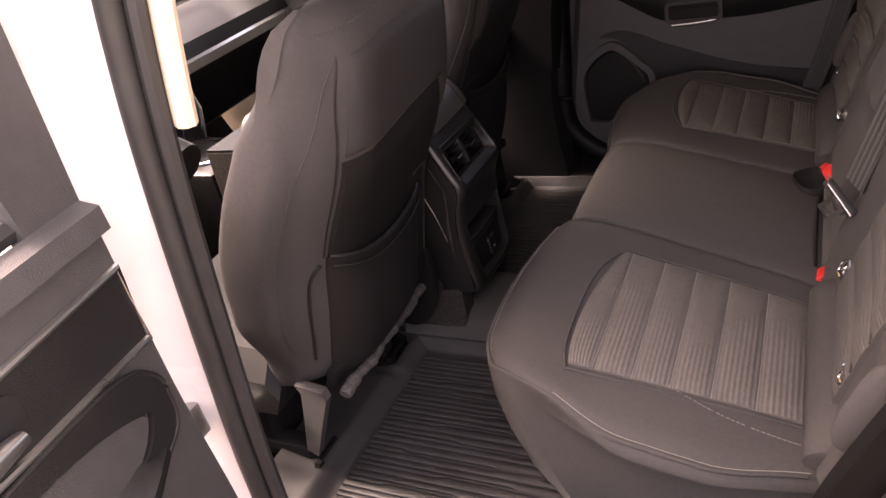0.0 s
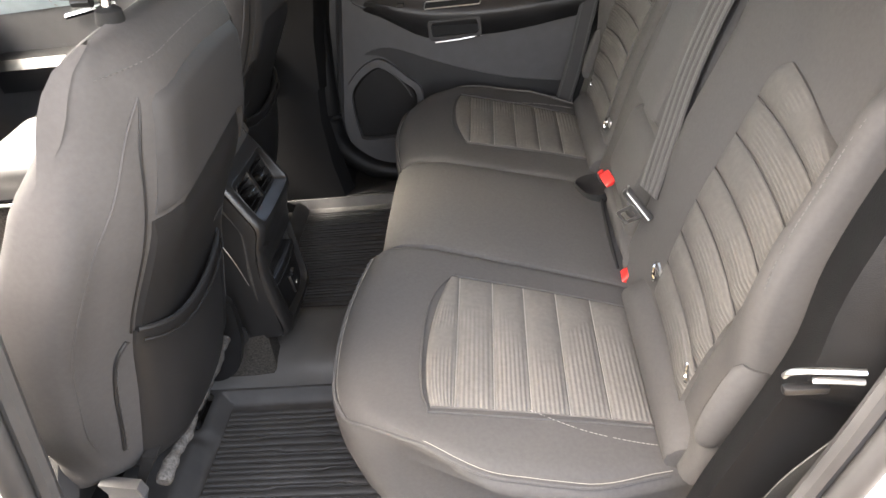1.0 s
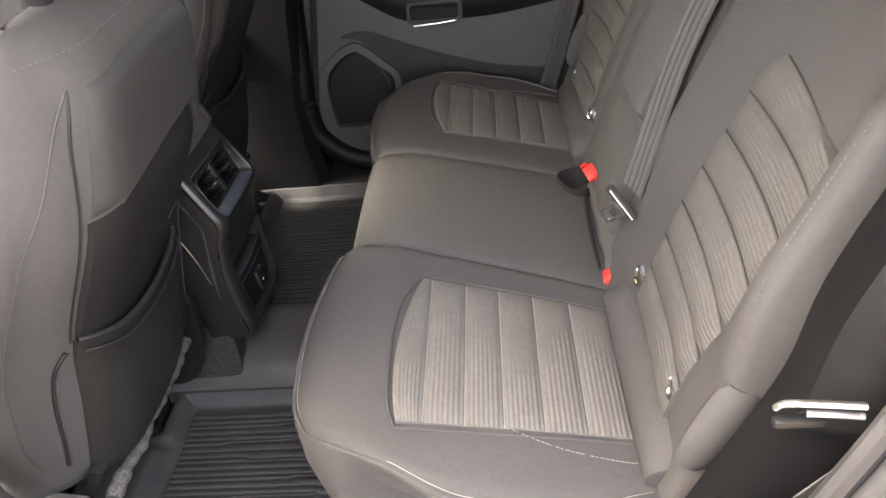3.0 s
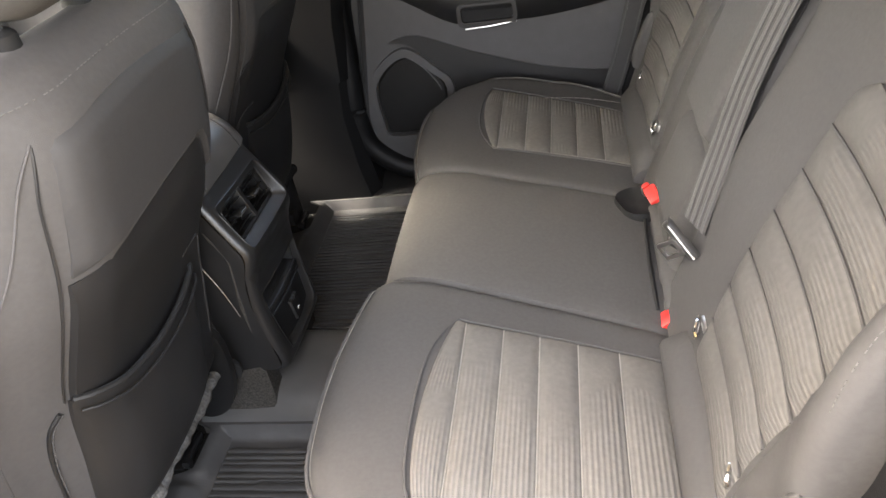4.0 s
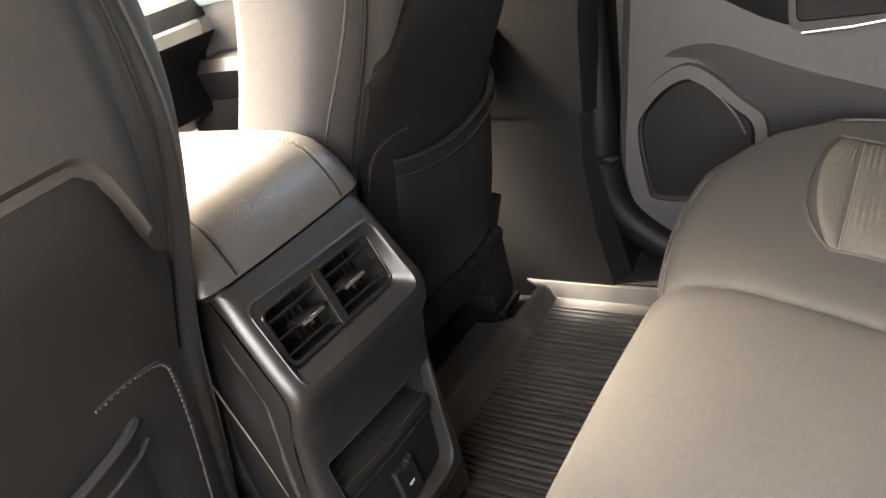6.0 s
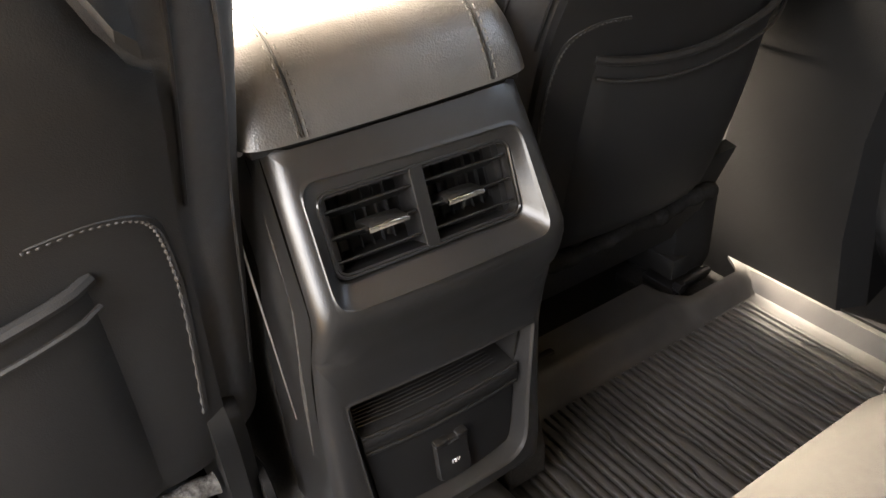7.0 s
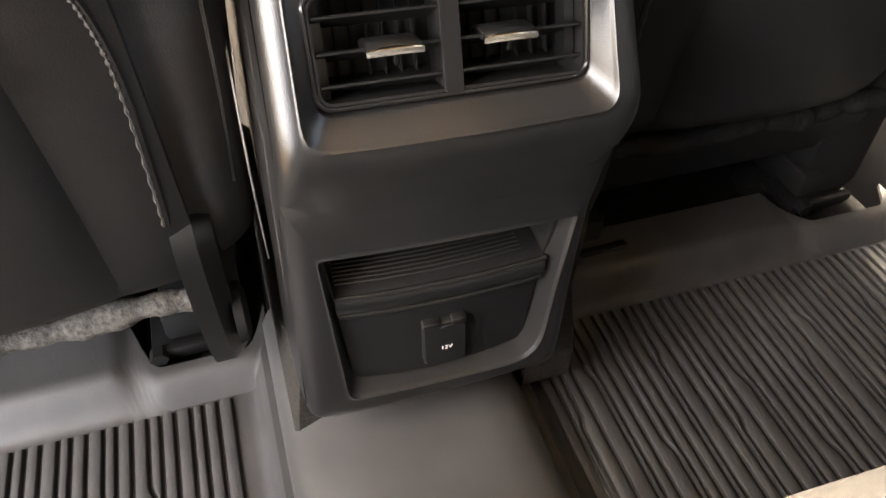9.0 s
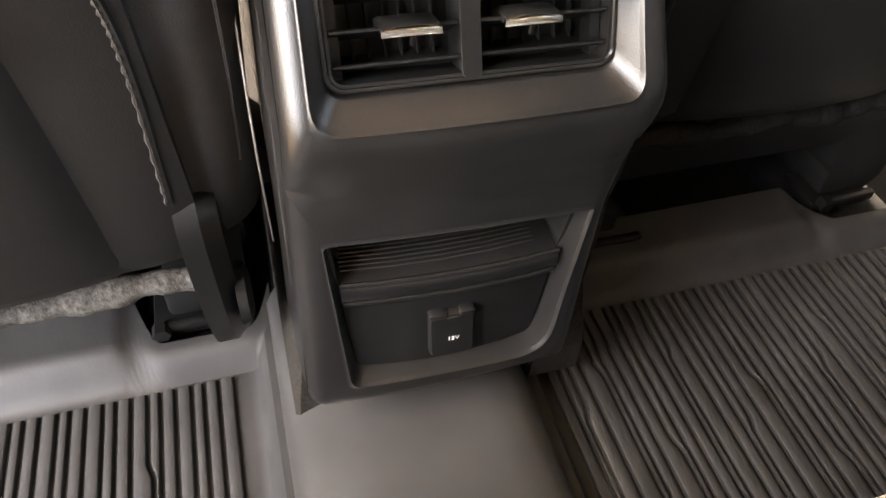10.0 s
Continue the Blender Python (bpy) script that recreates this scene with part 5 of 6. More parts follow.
        cu.append([Vector((x0 + dx, cy + y, z - e * (1 if z > 0.3 else 0))) for dx, z in ((-0.16, 0.24), (-0.14, 0.33), (-0.16, 0.37), (-0.30, 0.38), (-0.45, 0.40), (-0.53, 0.38), (-0.55, 0.32), (-0.50, 0.24))])
    part("seat_cushion", loft(bmesh.new(), cu), BACKDARK, f_seat)
    for e in (-1, 1):
        if e != s:
            cover = [(p[0], p[1]) for p in smooth_line([(0.035, 0.42), (0.045, 0.33), (0.02, 0.24), (-0.03, 0.20), (-0.10, 0.21), (-0.35, 0.24), (-0.45, 0.30), (-0.2, 0.35), (-0.06, 0.40)], 4, True)]
            part("recliner_cover", plate(bmesh.new(), cover, lambda a, b, t, e=e: Vector((x0 + a - 0.03, cy + e * 0.165 + e * t, b - 0.045)), 0.03, 0.013), SMOOTH, f_seat, "black recliner cover")
            part("recliner_cap", tube(bmesh.new(), [(x0 - 0.01, cy + e * (0.165 + d), 0.255) for d in (0.028, 0.036, 0.039)], [0.028, 0.026, 0.018], 16), INSIDE, f_seat)
        ry, rx = cy + (0.21 * e if e == s else 0.125 * e), -0.985
        part("rail", boxes(((rx - 0.42, ry - 0.022, 0.090), (rx, ry + 0.022, 0.130), 0.006)), INSIDE, f_seat, "black slide rail")
        part("rail_foot", boxes(((rx - 0.10, ry - 0.05, 0.044), (rx - 0.02, ry + 0.05, 0.075), 0.008)), CARPET, f_seat, "black rail foot")
        part("rail_bolt", tube(bmesh.new(), [(rx + 0.016, ry - 0.030, 0.098), (rx + 0.030, ry - 0.030, 0.097)], 0.010, 6), SMOOTH, f_seat)
        part("rail_end_cover", boxes(((rx - 0.05, ry - 0.040, 0.076), (rx + 0.016, ry + 0.05, 0.092), 0.005), ((rx + 0.010, ry - 0.034, 0.088), (rx + 0.022, ry + 0.048, 0.102), 0.004)), SMOOTH, f_seat, "black rail end cover")
        part("seat_leg", loft(bmesh.new(), [[Vector((rx - 0.16 + dx, ry - 0.014, z)), Vector((rx - 0.10 + dx, ry - 0.014, z)), Vector((rx - 0.10 + dx, ry + 0.014, z)), Vector((rx - 0.16 + dx, ry + 0.014, z))] for dx, z in ((0, 0.08), (0.02, 0.26))]), INSIDE, f_seat)
    part("seat_frame", boxes(((x0 - 0.50, cy - 0.21, 0.0 if s > 0 else 0.07), (x0 - (0.30 if s > 0 else 0.235), cy + (0.34 if s > 0 else 0.20), 0.27), 0.02)), INSIDE, f_seat, "black under-seat frame")
    if s > 0:
        # added black block that keeps the gap between seat and pillar dark
        part("side_shade_block", boxes(((x0 - 0.45, cy + 0.19, 0.062), (x0 - 0.06, cy + 0.30, 0.25), 0.035)), INSIDE, f_seat, "black block added for the shade beside the seat")
    if s < 0:
        part("side_skirt", loft(bmesh.new(), [[Vector((x, cy + s * (0.235 + 0.012 * math.sin(math.pi * q)), z)), Vector((x + w, cy + s * (0.245 + 0.012 * math.sin(math.pi * q)), z)), Vector((x + w, cy + s * (0.225 + 0.012 * math.sin(math.pi * q)), z)), Vector((x, cy + s * 0.215, z))] for q, x, w, z in ((0, -0.95 + shift, 0.07, 0.315), (0.15, -0.935 + shift, 0.065, 0.30), (0.5, -0.945 + shift, 0.05, 0.24), (1, -0.985 + shift, 0.035, 0.13))]), DOORSKIN, f_seat, "grey curved side skirt")
    part("height_lever", tube(bmesh.new(), [(x0 - 0.34, cy + s * 0.275, 0.25), (x0 - 0.2, cy + s * 0.28, 0.26)], 0.012, 8), SATIN, f_seat)
    part("label_tab", box(bmesh.new(), (-0.004, -0.003, -0.025), (0.012, 0.003, 0.025), 0.001, 2, Matrix.Translation(fs(s * 0.246, 0.47, -0.08)) @ pose(0, 0, 0, 0, 12, 0)), DOORSKIN, f_seat, "small grey woven tab")
    headrest("front_headrest", "charcoal cloth front headrest on chrome posts", cy + (0.015 if s > 0 else -0.018), lambda a, h, d: Vector((x0 + 0.118 + (h + 0.03) * ls * 0.6 - d * 1.0 - 0.3 * max(0.0, d), a, 0.30 + 0.725 + h - (0.06 if h > 0.045 else 0.0))), w=0.25, hgt=0.23, thick=0.14)


def build_front_seats():
    front_seat(-1, -0.36, 0.0, "charcoal cloth driver seat with map pocket on its back")
    front_seat(1, 0.375, -0.078, "charcoal cloth passenger seat with map pocket on its back")


# ---- centre console ----
CY = 0.004
LID_AT = (0.014, 0.0, 0.006)


def build_console():
    c = thing("centre_console", "black plastic centre console with rear vents and socket", "console")

    # body: sections down the rear end, each a rounded rectangle open to the front
    def section(z, xr, hw, r=0.022):
        pts = [(-1.45, -hw)]
        pts += [(xr - r + r * math.sin(a), -hw + r - r * math.cos(a)) for a in (radians(15 * k) for k in range(7))]
        pts += [(xr - r + r * math.cos(a), hw - r + r * math.sin(a)) for a in (radians(15 * k) for k in range(7))]
        pts += [(-1.45, hw)]
        return [Vector((x, CY + y, z)) for x, y in pts]

    # side shells: lower body behind the bin walls
    part("body", loft(bmesh.new(), [section(z, xr, hw) for z, xr, hw in ((0.10, -0.90, 0.112), (0.18, -0.90, 0.111), (0.30, -0.90, 0.108), (0.44, -0.90, 0.110), (0.56, -0.90, 0.112), (0.585, -0.90, 0.113))]), PLASTIC, c)

    # rear fascia: one moulding round two openings, with soft chamfers into them
    def along(table, z):
        """Smooth reading of a table of (z, value), from the top down."""
        if z >= table[0][0]:
            return table[0][1]
        for (z0, v0), (z1, v1) in zip(table, table[1:]):
            if z >= z1:
                return mix(v1, v0, (z - z1) / (z0 - z1))
        return table[-1][1]

    FACE = ((0.593, -0.812), (0.566, -0.797), (0.540, -0.783), (0.510, -0.767), (0.490, -0.7555), (0.480, -0.7515), (0.470, -0.7510), (0.458, -0.7535), (0.440, -0.7590), (0.410, -0.7660), (0.370, -0.7690), (0.300, -0.7620), (0.240, -0.7530), (0.212, -0.7520))
    LEFT = ((0.593, -0.107), (0.55, -0.110), (0.48, -0.1135), (0.415, -0.117), (0.36, -0.119), (0.30, -0.121), (0.225, -0.125))
    RIGHT = ((0.593, 0.119), (0.55, 0.122), (0.48, 0.126), (0.45, 0.125), (0.415, 0.118), (0.36, 0.112), (0.30, 0.106), (0.225, 0.098))
    SEAM, FOOT, ROUND = 0.432, 0.212, 0.017

    def front(y, z):
        """x of the moulding's face, rounded off at its sides and foot."""
        y0, y1 = along(LEFT, z), along(RIGHT, z)
        e = max(0.0, min(y - y0, y1 - y))
        return along(FACE, z) - bow(e, ROUND) - 0.6 * bow(max(0.0, z - FOOT), 0.010) - 0.004 * ((y - (y0 + y1) / 2) / 0.12) ** 2

    def ring_of(corners, radii, side=12, turn=5):
        """Rounded quadrilateral, from the lower left corner anticlockwise; always the same count."""
        pts = []
        q = [Vector(p) for p in corners]
        for i in range(4):
            p, before, after = q[i], q[i - 1], q[(i + 1) % 4]
            r = radii[i]
            a, b = p + (before - p).normalized() * r, p + (after - p).normalized() * r
            pts += [(1 - t) ** 2 * a + 2 * t * (1 - t) * p + t * t * b for t in (k / turn for k in range(turn + 1))]
            nxt = after + (p - after).normalized() * radii[(i + 1) % 4]
            pts += [b.lerp(nxt, k / (side + 1)) for k in range(1, side + 1)]
        return pts

    def edges(z0, z1):
        return [(along(LEFT, z0), z0), (along(RIGHT, z0), z0), (along(RIGHT, z1), z1), (along(LEFT, z1), z1)]

    bm = bmesh.new()

    def region(outer, rim, hole, r_rim, r_hole, depth):
        """The face between the outer line and an opening; depth(y, z) is the x of the opening's inner edge."""
        o, m, h = ring_of(outer, (0.0005,) * 4), ring_of(rim, r_rim), ring_of(hole, r_hole)
        loops = []
        for f in (0.0, 0.06, 0.14, 0.25, 0.4, 0.6, 0.8, 0.90, 0.96):
            loops.append([p.lerp(q, f) for p, q in zip(o, m)])
        loops = [[Vector((front(p.x, p.y), p.x, p.y)) for p in lp] for lp in loops]
        lip = [Vector((front(p.x, p.y), p.x, p.y)) for p in m]
        low = [Vector((depth(p.x, p.y), p.x, p.y)) for p in h]
        for f, up in ((0.0, 0.0011), (0.07, 0.0010), (0.13, 0.0002), (0.20, 0.0), (0.5, 0.0), (0.86, 0.0), (0.95, 0.0), (1.0, 0.0)):
            loops.append([p.lerp(q, f) + Vector((up, 0, 0)) for p, q in zip(lip, low)])
        loops.append([p + Vector((-0.05, 0, 0)) for p in low])
        vs = [[bm.verts.new(p) for p in lp] for lp in loops]
        for p, q in zip(vs, vs[1:]):
            for i in range(len(p)):
                j = (i + 1) % len(p)
                bm.faces.new((p[i], p[j], q[j], q[i]))

    def vent_x(y, z):
        return -0.777 - (z - 0.494) * 0.33

    region(edges(SEAM, 0.593), [(-0.0965, 0.4835), (0.1025, 0.479), (0.1025, 0.5645), (-0.0925, 0.5715)], [(-0.0845, 0.4925), (0.0905, 0.4885), (0.0905, 0.5535), (-0.0835, 0.560)], (0.016, 0.014, 0.014, 0.014), (0.012,) * 4, vent_x)
    region(edges(FOOT, SEAM), [(-0.0905, 0.2345), (0.0735, 0.2285), (0.0985, 0.3735), (-0.0985, 0.3835)], [(-0.084, 0.2485), (0.0615, 0.2435), (0.0855, 0.3715), (-0.0945, 0.3815)], (0.012, 0.030, 0.004, 0.006), (0.012, 0.022, 0.004, 0.005), lambda y, z: along(FACE, z) - 0.013)
    rows = []
    for k in range(41):
        z = mix(0.593, FOOT, k / 40)
        rows.append([(front(along(tb, z), z), along(tb, z), z, s) for tb, s in ((LEFT, -1), (RIGHT, 1))])
    for i in (0, 1):
        strip = [[bm.verts.new((r[i][0] - d, r[i][1] + r[i][3] * w, r[i][2])) for d, w in ((0.0, 0.0), (0.008, 0.0012), (0.03, 0.0025), (0.09, 0.004))] for r in rows]
        for p, q in zip(strip, strip[1:]):
            for j in range(3):
                bm.faces.new((p[j], p[j + 1], q[j + 1], q[j]))
    under = [[bm.verts.new((front(y, FOOT) - d, y, FOOT)) for d in (0.0, 0.004, 0.06)] for y in (mix(along(LEFT, FOOT), along(RIGHT, FOOT), k / 20) for k in range(21))]
    for p, q in zip(under, under[1:]):
        for j in range(2):
            bm.faces.new((p[j], p[j + 1], q[j + 1], q[j]))
    bmesh.ops.remove_doubles(bm, verts=bm.verts, dist=0.0006)
    part("rear_fascia", bm, PLASTIC, c, "grained black rear fascia", True, 70)

    # the twin air vent, leaning with the fascia
    VY = 0.003

    def vp(y, h, d):
        """y from the vent's middle, h up its leaning plane, d out of it."""
        return Vector((-0.7785 - h * 0.313 + d * 0.95, VY + y, 0.4945 + h * 0.95 - 0.031 * y + d * 0.313))

    MID = 0.0325
    v = part("air_vent", frame_ring(bmesh.new(), rounded(0.176, 0.069, 0.011, 6, 0, MID), rounded(0.166, 0.059, 0.007, 6, 0, MID), vp, -0.03, 0.001), SMOOTH, c, "twin black air vent")
    part("vent_back", loft(bmesh.new(), [[vp(a, b, d) for a, b in rounded(0.172, 0.066, 0.008, 3, 0, MID)] for d in (-0.044, -0.041)]), SMOOTH, v)
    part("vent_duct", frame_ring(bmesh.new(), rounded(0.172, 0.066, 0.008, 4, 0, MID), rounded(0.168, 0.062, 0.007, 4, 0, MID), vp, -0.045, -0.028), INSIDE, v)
    part("vent_rim", tube(bmesh.new(), [vp(a, b, 0.0012) for a, b in rounded(0.1725, 0.0655, 0.010, 6, 0, MID)], 0.0015, 6, True), SMOOTH, v, "fine black rim")
    part("divider", loft(bmesh.new(), [[vp(a, b, d) for a, b in rounded(w, 0.066, 0.002, 3, -0.002, MID)] for d, w in ((-0.03, 0.012), (0.001, 0.012), (0.0022, 0.0105))]), SMOOTH, v, "centre divider")
    part("divider_edge", tube(bmesh.new(), [vp(-0.0078, h, 0.0016) for h in (0.002, MID, 0.063)], 0.0008, 6), SMOOTH, v, "rounded divider edge")
    for e in (-1, 1):
        y0, y1 = (0.0045, 0.082) if e > 0 else (-0.082, -0.0085)
        for h in (0.0125, 0.0315, 0.0515):
            part("slat", loft(bmesh.new(), [[vp(y, h + dh, d) for d, dh in ((-0.026, -0.0086), (-0.002, 0.0010), (-0.0006, 0.0006), (-0.0006, -0.0008), (-0.002, -0.0014), (-0.026, -0.0100))] for y in (y0, y1)]), SMOOTH, v, "", True, 30)
        for k in range(7):
            y = mix(y0, y1, (k + 0.7) / 7.4)
            part("fin", loft(bmesh.new(), [[vp(y + w, h, d) for w, d in ((-0.0006, -0.048), (0.0006, -0.048), (0.0006, -0.036), (-0.0006, -0.036))] for h in (0.002, 0.063)]), INSIDE, v)
        part("side_block", loft(bmesh.new(), [[vp(y, h, d) for h, d in ((0.002, -0.024), (0.063, -0.024), (0.063, -0.010), (0.002, -0.010))] for y in ((y0, y0 + 0.006) if e < 0 else (y1 - 0.006, y1))]), SMOOTH, v)
        kc = 0.0335 if e > 0 else -0.0375
        half = 0.0165
        body = [[vp(kc + w, 0.0315 + z * f, d) for d, z in ((-0.020, 0.0030), (-0.006, 0.0052), (0.004, 0.0040), (0.0075, 0.0010), (0.0075, -0.0022), (0.003, -0.0036), (-0.020, -0.0040))] for w, f in ((-half, 0.55), (-half * 0.86, 1.0), (0.0, 1.06), (half * 0.86, 1.0), (half, 0.55))]
        kb = part("vent_knob", loft(bmesh.new(), body), SMOOTH, v, "vent knob")
        trim = [[vp(kc + w, 0.0308 + z - 0.0006 * (w / half) ** 2, d - 0.0016 * (w / half) ** 2) for d, z in ((0.0070, 0.0026), (0.0088, 0.0018), (0.0094, -0.0002), (0.0088, -0.0022), (0.0070, -0.0028))] for w in (-half * 1.04, -half * 0.96, -half * 0.5, 0.0, half * 0.5, half * 0.96, half * 1.04)]
        part("knob_trim", loft(bmesh.new(), trim), CHROME, kb, "bright chrome knob edge")
        part("knob_post", tube(bmesh.new(), [vp(kc + 0.002, 0.0275, 0.000), vp(kc + 0.002, 0.021, -0.004)], 0.0016, 6), SMOOTH, kb)

    # lower bin: recess, shelf and socket wall
    def bin_y(z, u):
        """y in the bin at height z, u from 0 at one wall to 1 at the other."""
        return mix(mix(-0.083, -0.0935, (z - 0.247) / 0.133), mix(0.0600, 0.0845, (z - 0.245) / 0.127), u)

    part("bin_back", loft(bmesh.new(), [[Vector((x, bin_y(z, u), z)) for u, z in ((-0.02, 0.24), (1.02, 0.24), (1.02, 0.388), (-0.02, 0.388))] for x in (-0.872, -0.866)]), SMOOTH, c, "dark recess of the bin")
    part("bin_roof", loft(bmesh.new(), [[Vector((x, bin_y(0.38, u), z)) for u, z in ((-0.02, 0.384), (1.02, 0.374), (1.02, 0.380), (-0.02, 0.390))] for x in (-0.868, -0.784)]), SMOOTH, c)
    for u, w in ((0.0, -1), (1.0, 1)):
        part("bin_wall", loft(bmesh.new(), [[Vector((x, bin_y(z, u) + w * t, z)) for x, t in ((-0.868, 0.0), (-0.778, 0.0), (-0.778, 0.003), (-0.868, 0.003))] for z in (0.242, 0.29, 0.34, 0.386)]), PLASTIC, c)

    def shelf_front(u):
        return -0.7705 + 0.0045 * (1 - (2 * u - 1) ** 2)

    SHZ = 0.3345

    def shelf_z(u):
        return SHZ - 0.005 * u

    sh = []
    for k in range(17):
        u = k / 16
        x, z = shelf_front(u), shelf_z(u)
        y = bin_y(z, u)
        sh.append([Vector((-0.866, y, z + 0.014)), Vector((x - 0.0045, y, z + 0.0035)), Vector((x - 0.002, y, z + 0.0022)), Vector((x, y, z - 0.0005)), Vector((x + 0.0006, y, z - 0.010)), Vector((x - 0.001, y, z - 0.0125)), Vector((-0.866, y, z - 0.006))])
    shelf = part("shelf", loft(bmesh.new(), sh), SMOOTH, c, "ribbed shelf of the bin")
    part("shelf_edge", tube(bmesh.new(), [(shelf_front(u) - 0.0030, bin_y(0.335, u), shelf_z(u) + 0.0026) for u in (k / 12 for k in range(13))], 0.0022, 8), SMOOTH, shelf, "rounded front edge")
    part("shelf_bead", tube(bmesh.new(), [(shelf_front(u) - 0.0010, bin_y(0.320, u), shelf_z(u) - 0.0150) for u in (k / 12 for k in range(13))], 0.0022, 8), SMOOTH, shelf, "rounded lower bead")
    for k in range(20):
        q = (k + 1) / 22
        part("shelf_rib", tube(bmesh.new(), [(mix(-0.864, shelf_front(u) - 0.008, q), bin_y(0.34, mix(0.02, 0.9, u)), shelf_z(u) + mix(0.0138, 0.0040, q)) for u in (0.0, 0.25, 0.5, 0.75, 1.0)], 0.0009, 4), SMOOTH, shelf)
    lower = []
    for k in range(17):
        u = k / 16
        x = -0.7745 + 0.0075 * (1 - (2 * u - 1) ** 2)
        lower.append([Vector((x - 0.03, bin_y(0.318, u), 0.318)), Vector((x, bin_y(0.318, u), 0.318)), Vector((x + 0.005, bin_y(0.28, u), 0.28)), Vector((x + 0.008, bin_y(0.25, u), 0.2475)), Vector((x - 0.03, bin_y(0.245, u), 0.238))])
    part("socket_wall", loft(bmesh.new(), lower), SMOOTH, c, "black wall with the socket")
    so = thing("power_socket_cover", "black twelve volt socket flap with white lettering", "socket", at=(-0.7650, -0.0095, 0.2770))
    part("flap", loft(bmesh.new(), [[Vector((d + 0.12 * -b, a, b)) for a, b in rounded(w, h, 0.005, 4)] for d, w, h in ((-0.004, 0.036, 0.045), (0.006, 0.036, 0.045), (0.0085, 0.033, 0.042))]), SMOOTH, so)
    part("hinge", boxes(((-0.004, -0.018, 0.0185), (0.0075, -0.003, 0.0245), 0.002), ((-0.004, 0.006, 0.0185), (0.0075, 0.018, 0.0245), 0.002)), SMOOTH, so)
    part("catch", boxes(((-0.002, -0.004, 0.0165), (0.0072, 0.007, 0.0195), 0.0008)), INSIDE, so)
    cu = bpy.data.curves.new("lettering", "FONT")
    cu.body, cu.size, cu.extrude, cu.align_x, cu.align_y = "12V", 0.0060, 0.0002, "CENTER", "CENTER"
    tx = new("lettering", cu)
    me = bpy.data.meshes.new_from_object(tx)
    bpy.data.objects.remove(tx)
    me.materials.append(PRINT)
    lt = new("lettering", me)
    lt.parent = so
    lt.matrix_basis = pose(0.0093, 0.001, -0.0045, 90, 0, 90)
    lt["label"] = "white printed lettering"

    # padded lid with sloping rear end and twin stitched seams
    lid = thing("console_lid", "black leatherette console armrest lid with stitched seams", "armrest lid", at=LID_AT)
    prof = [(-0.826, 0.592), (-0.833, 0.612), (-0.848, 0.638), (-0.872, 0.658), (-0.91, 0.668), (-1.0, 0.672), (-1.2, 0.672), (-1.30, 0.668), (-1.32, 0.64), (-1.32, 0.592)]
    prof = [(p.x, p.y) for p in smooth_line([(a, b) for a, b in prof], 4)]
    rows = []
    for k in range(25):
        q = 0.5 - 0.5 * math.cos(math.pi * k / 24)
        y = mix(-0.126, 0.126, q)
        e = min(q, 1 - q) * 0.252
        dr = bow(e, 0.035)
        rows.append([Vector((x + 0.004 * math.cos(math.pi * (q - 0.5)) - dr * 0.4 * (x > -0.87), CY + y, 0.592 + (z - 0.592) * (1 - dr / 0.08))) for x, z in prof])
    part("pad", loft(bmesh.new(), rows), LEATHER, lid)
    for e in (-1, 1):
        for off in (-0.0036, 0.0036):
            yy = 0.083 + off
            ln = [Vector((x + 0.0035, CY + e * yy, z + 0.0006)) for x, z in prof[1:24]]
            part("stitching", stitches(bmesh.new(), ln, 0.0042, 0.0028, 0.0007), DARKTHREAD, lid, "grey twin stitching")
        part("seam", tube(bmesh.new(), [Vector((x + 0.003, CY + e * 0.083, z - 0.0006)) for x, z in prof[1:24]], 0.0012, 5), INSIDE, lid)
    part("seam_gap", boxes(((-1.32, CY - 0.119, 0.584), (-0.835, CY + 0.117, 0.593), 0.001)), INSIDE, lid, "dark gap under the lid")
    # chrome strips along the console sides
    for e in (-1, 1):
        part("side_trim", tube(bmesh.new(), smooth_line([(-0.845, CY + e * 0.120, 0.588), (-0.90, CY + e * 0.126, 0.588), (-1.0, CY + e * 0.127, 0.587), (-1.3, CY + e * 0.127, 0.585)], 5), 0.0035, 8), SATIN, c, "satin silver side strip")
        # real carpet low down; the upper rows are added to keep the flank dark
        part("side_carpet", loft(bmesh.new(), [[Vector((-1.45, CY + e * y, z)), Vector((x - 0.006, CY + e * y, z)), Vector((x, CY + e * (y - 0.004), z)), Vector((x, CY + e * 0.09, z)), Vector((-1.45, CY + e * 0.09, z))] for x, y, z in ((-0.81, 0.146, 0.10), (-0.805, 0.142, 0.15), (-0.81, 0.129, 0.24), (-0.80, 0.1265, 0.32), (-0.797, 0.1235, 0.40), (-0.792, 0.1205, 0.47), (-0.812, 0.1180, 0.52), (-0.845, 0.1145, 0.578))]), SIDECARPET, c, "carpeted lower side, its upper part added to darken the flank")
    # added metal strip that imitates the bright glint along the console's edge
    part("edge_glint", tube(bmesh.new(), smooth_line([(-0.885, -0.1215, 0.585), (-0.859, -0.1265, 0.502), (-0.828, -0.1290, 0.421), (-0.812, -0.1290, 0.355)], 5), [0.0014 - 0.0009 * k / 15 for k in range(16)], 6), STEEL, c, "thin metal strip standing in for a glint along the edge")
    # front part: shift lever and chrome tray, glimpsed between the seats
    part("front_tray", boxes(((-1.95, CY - 0.12, 0.2), (-1.46, CY + 0.12, 0.52), 0.02)), SMOOTH, c)
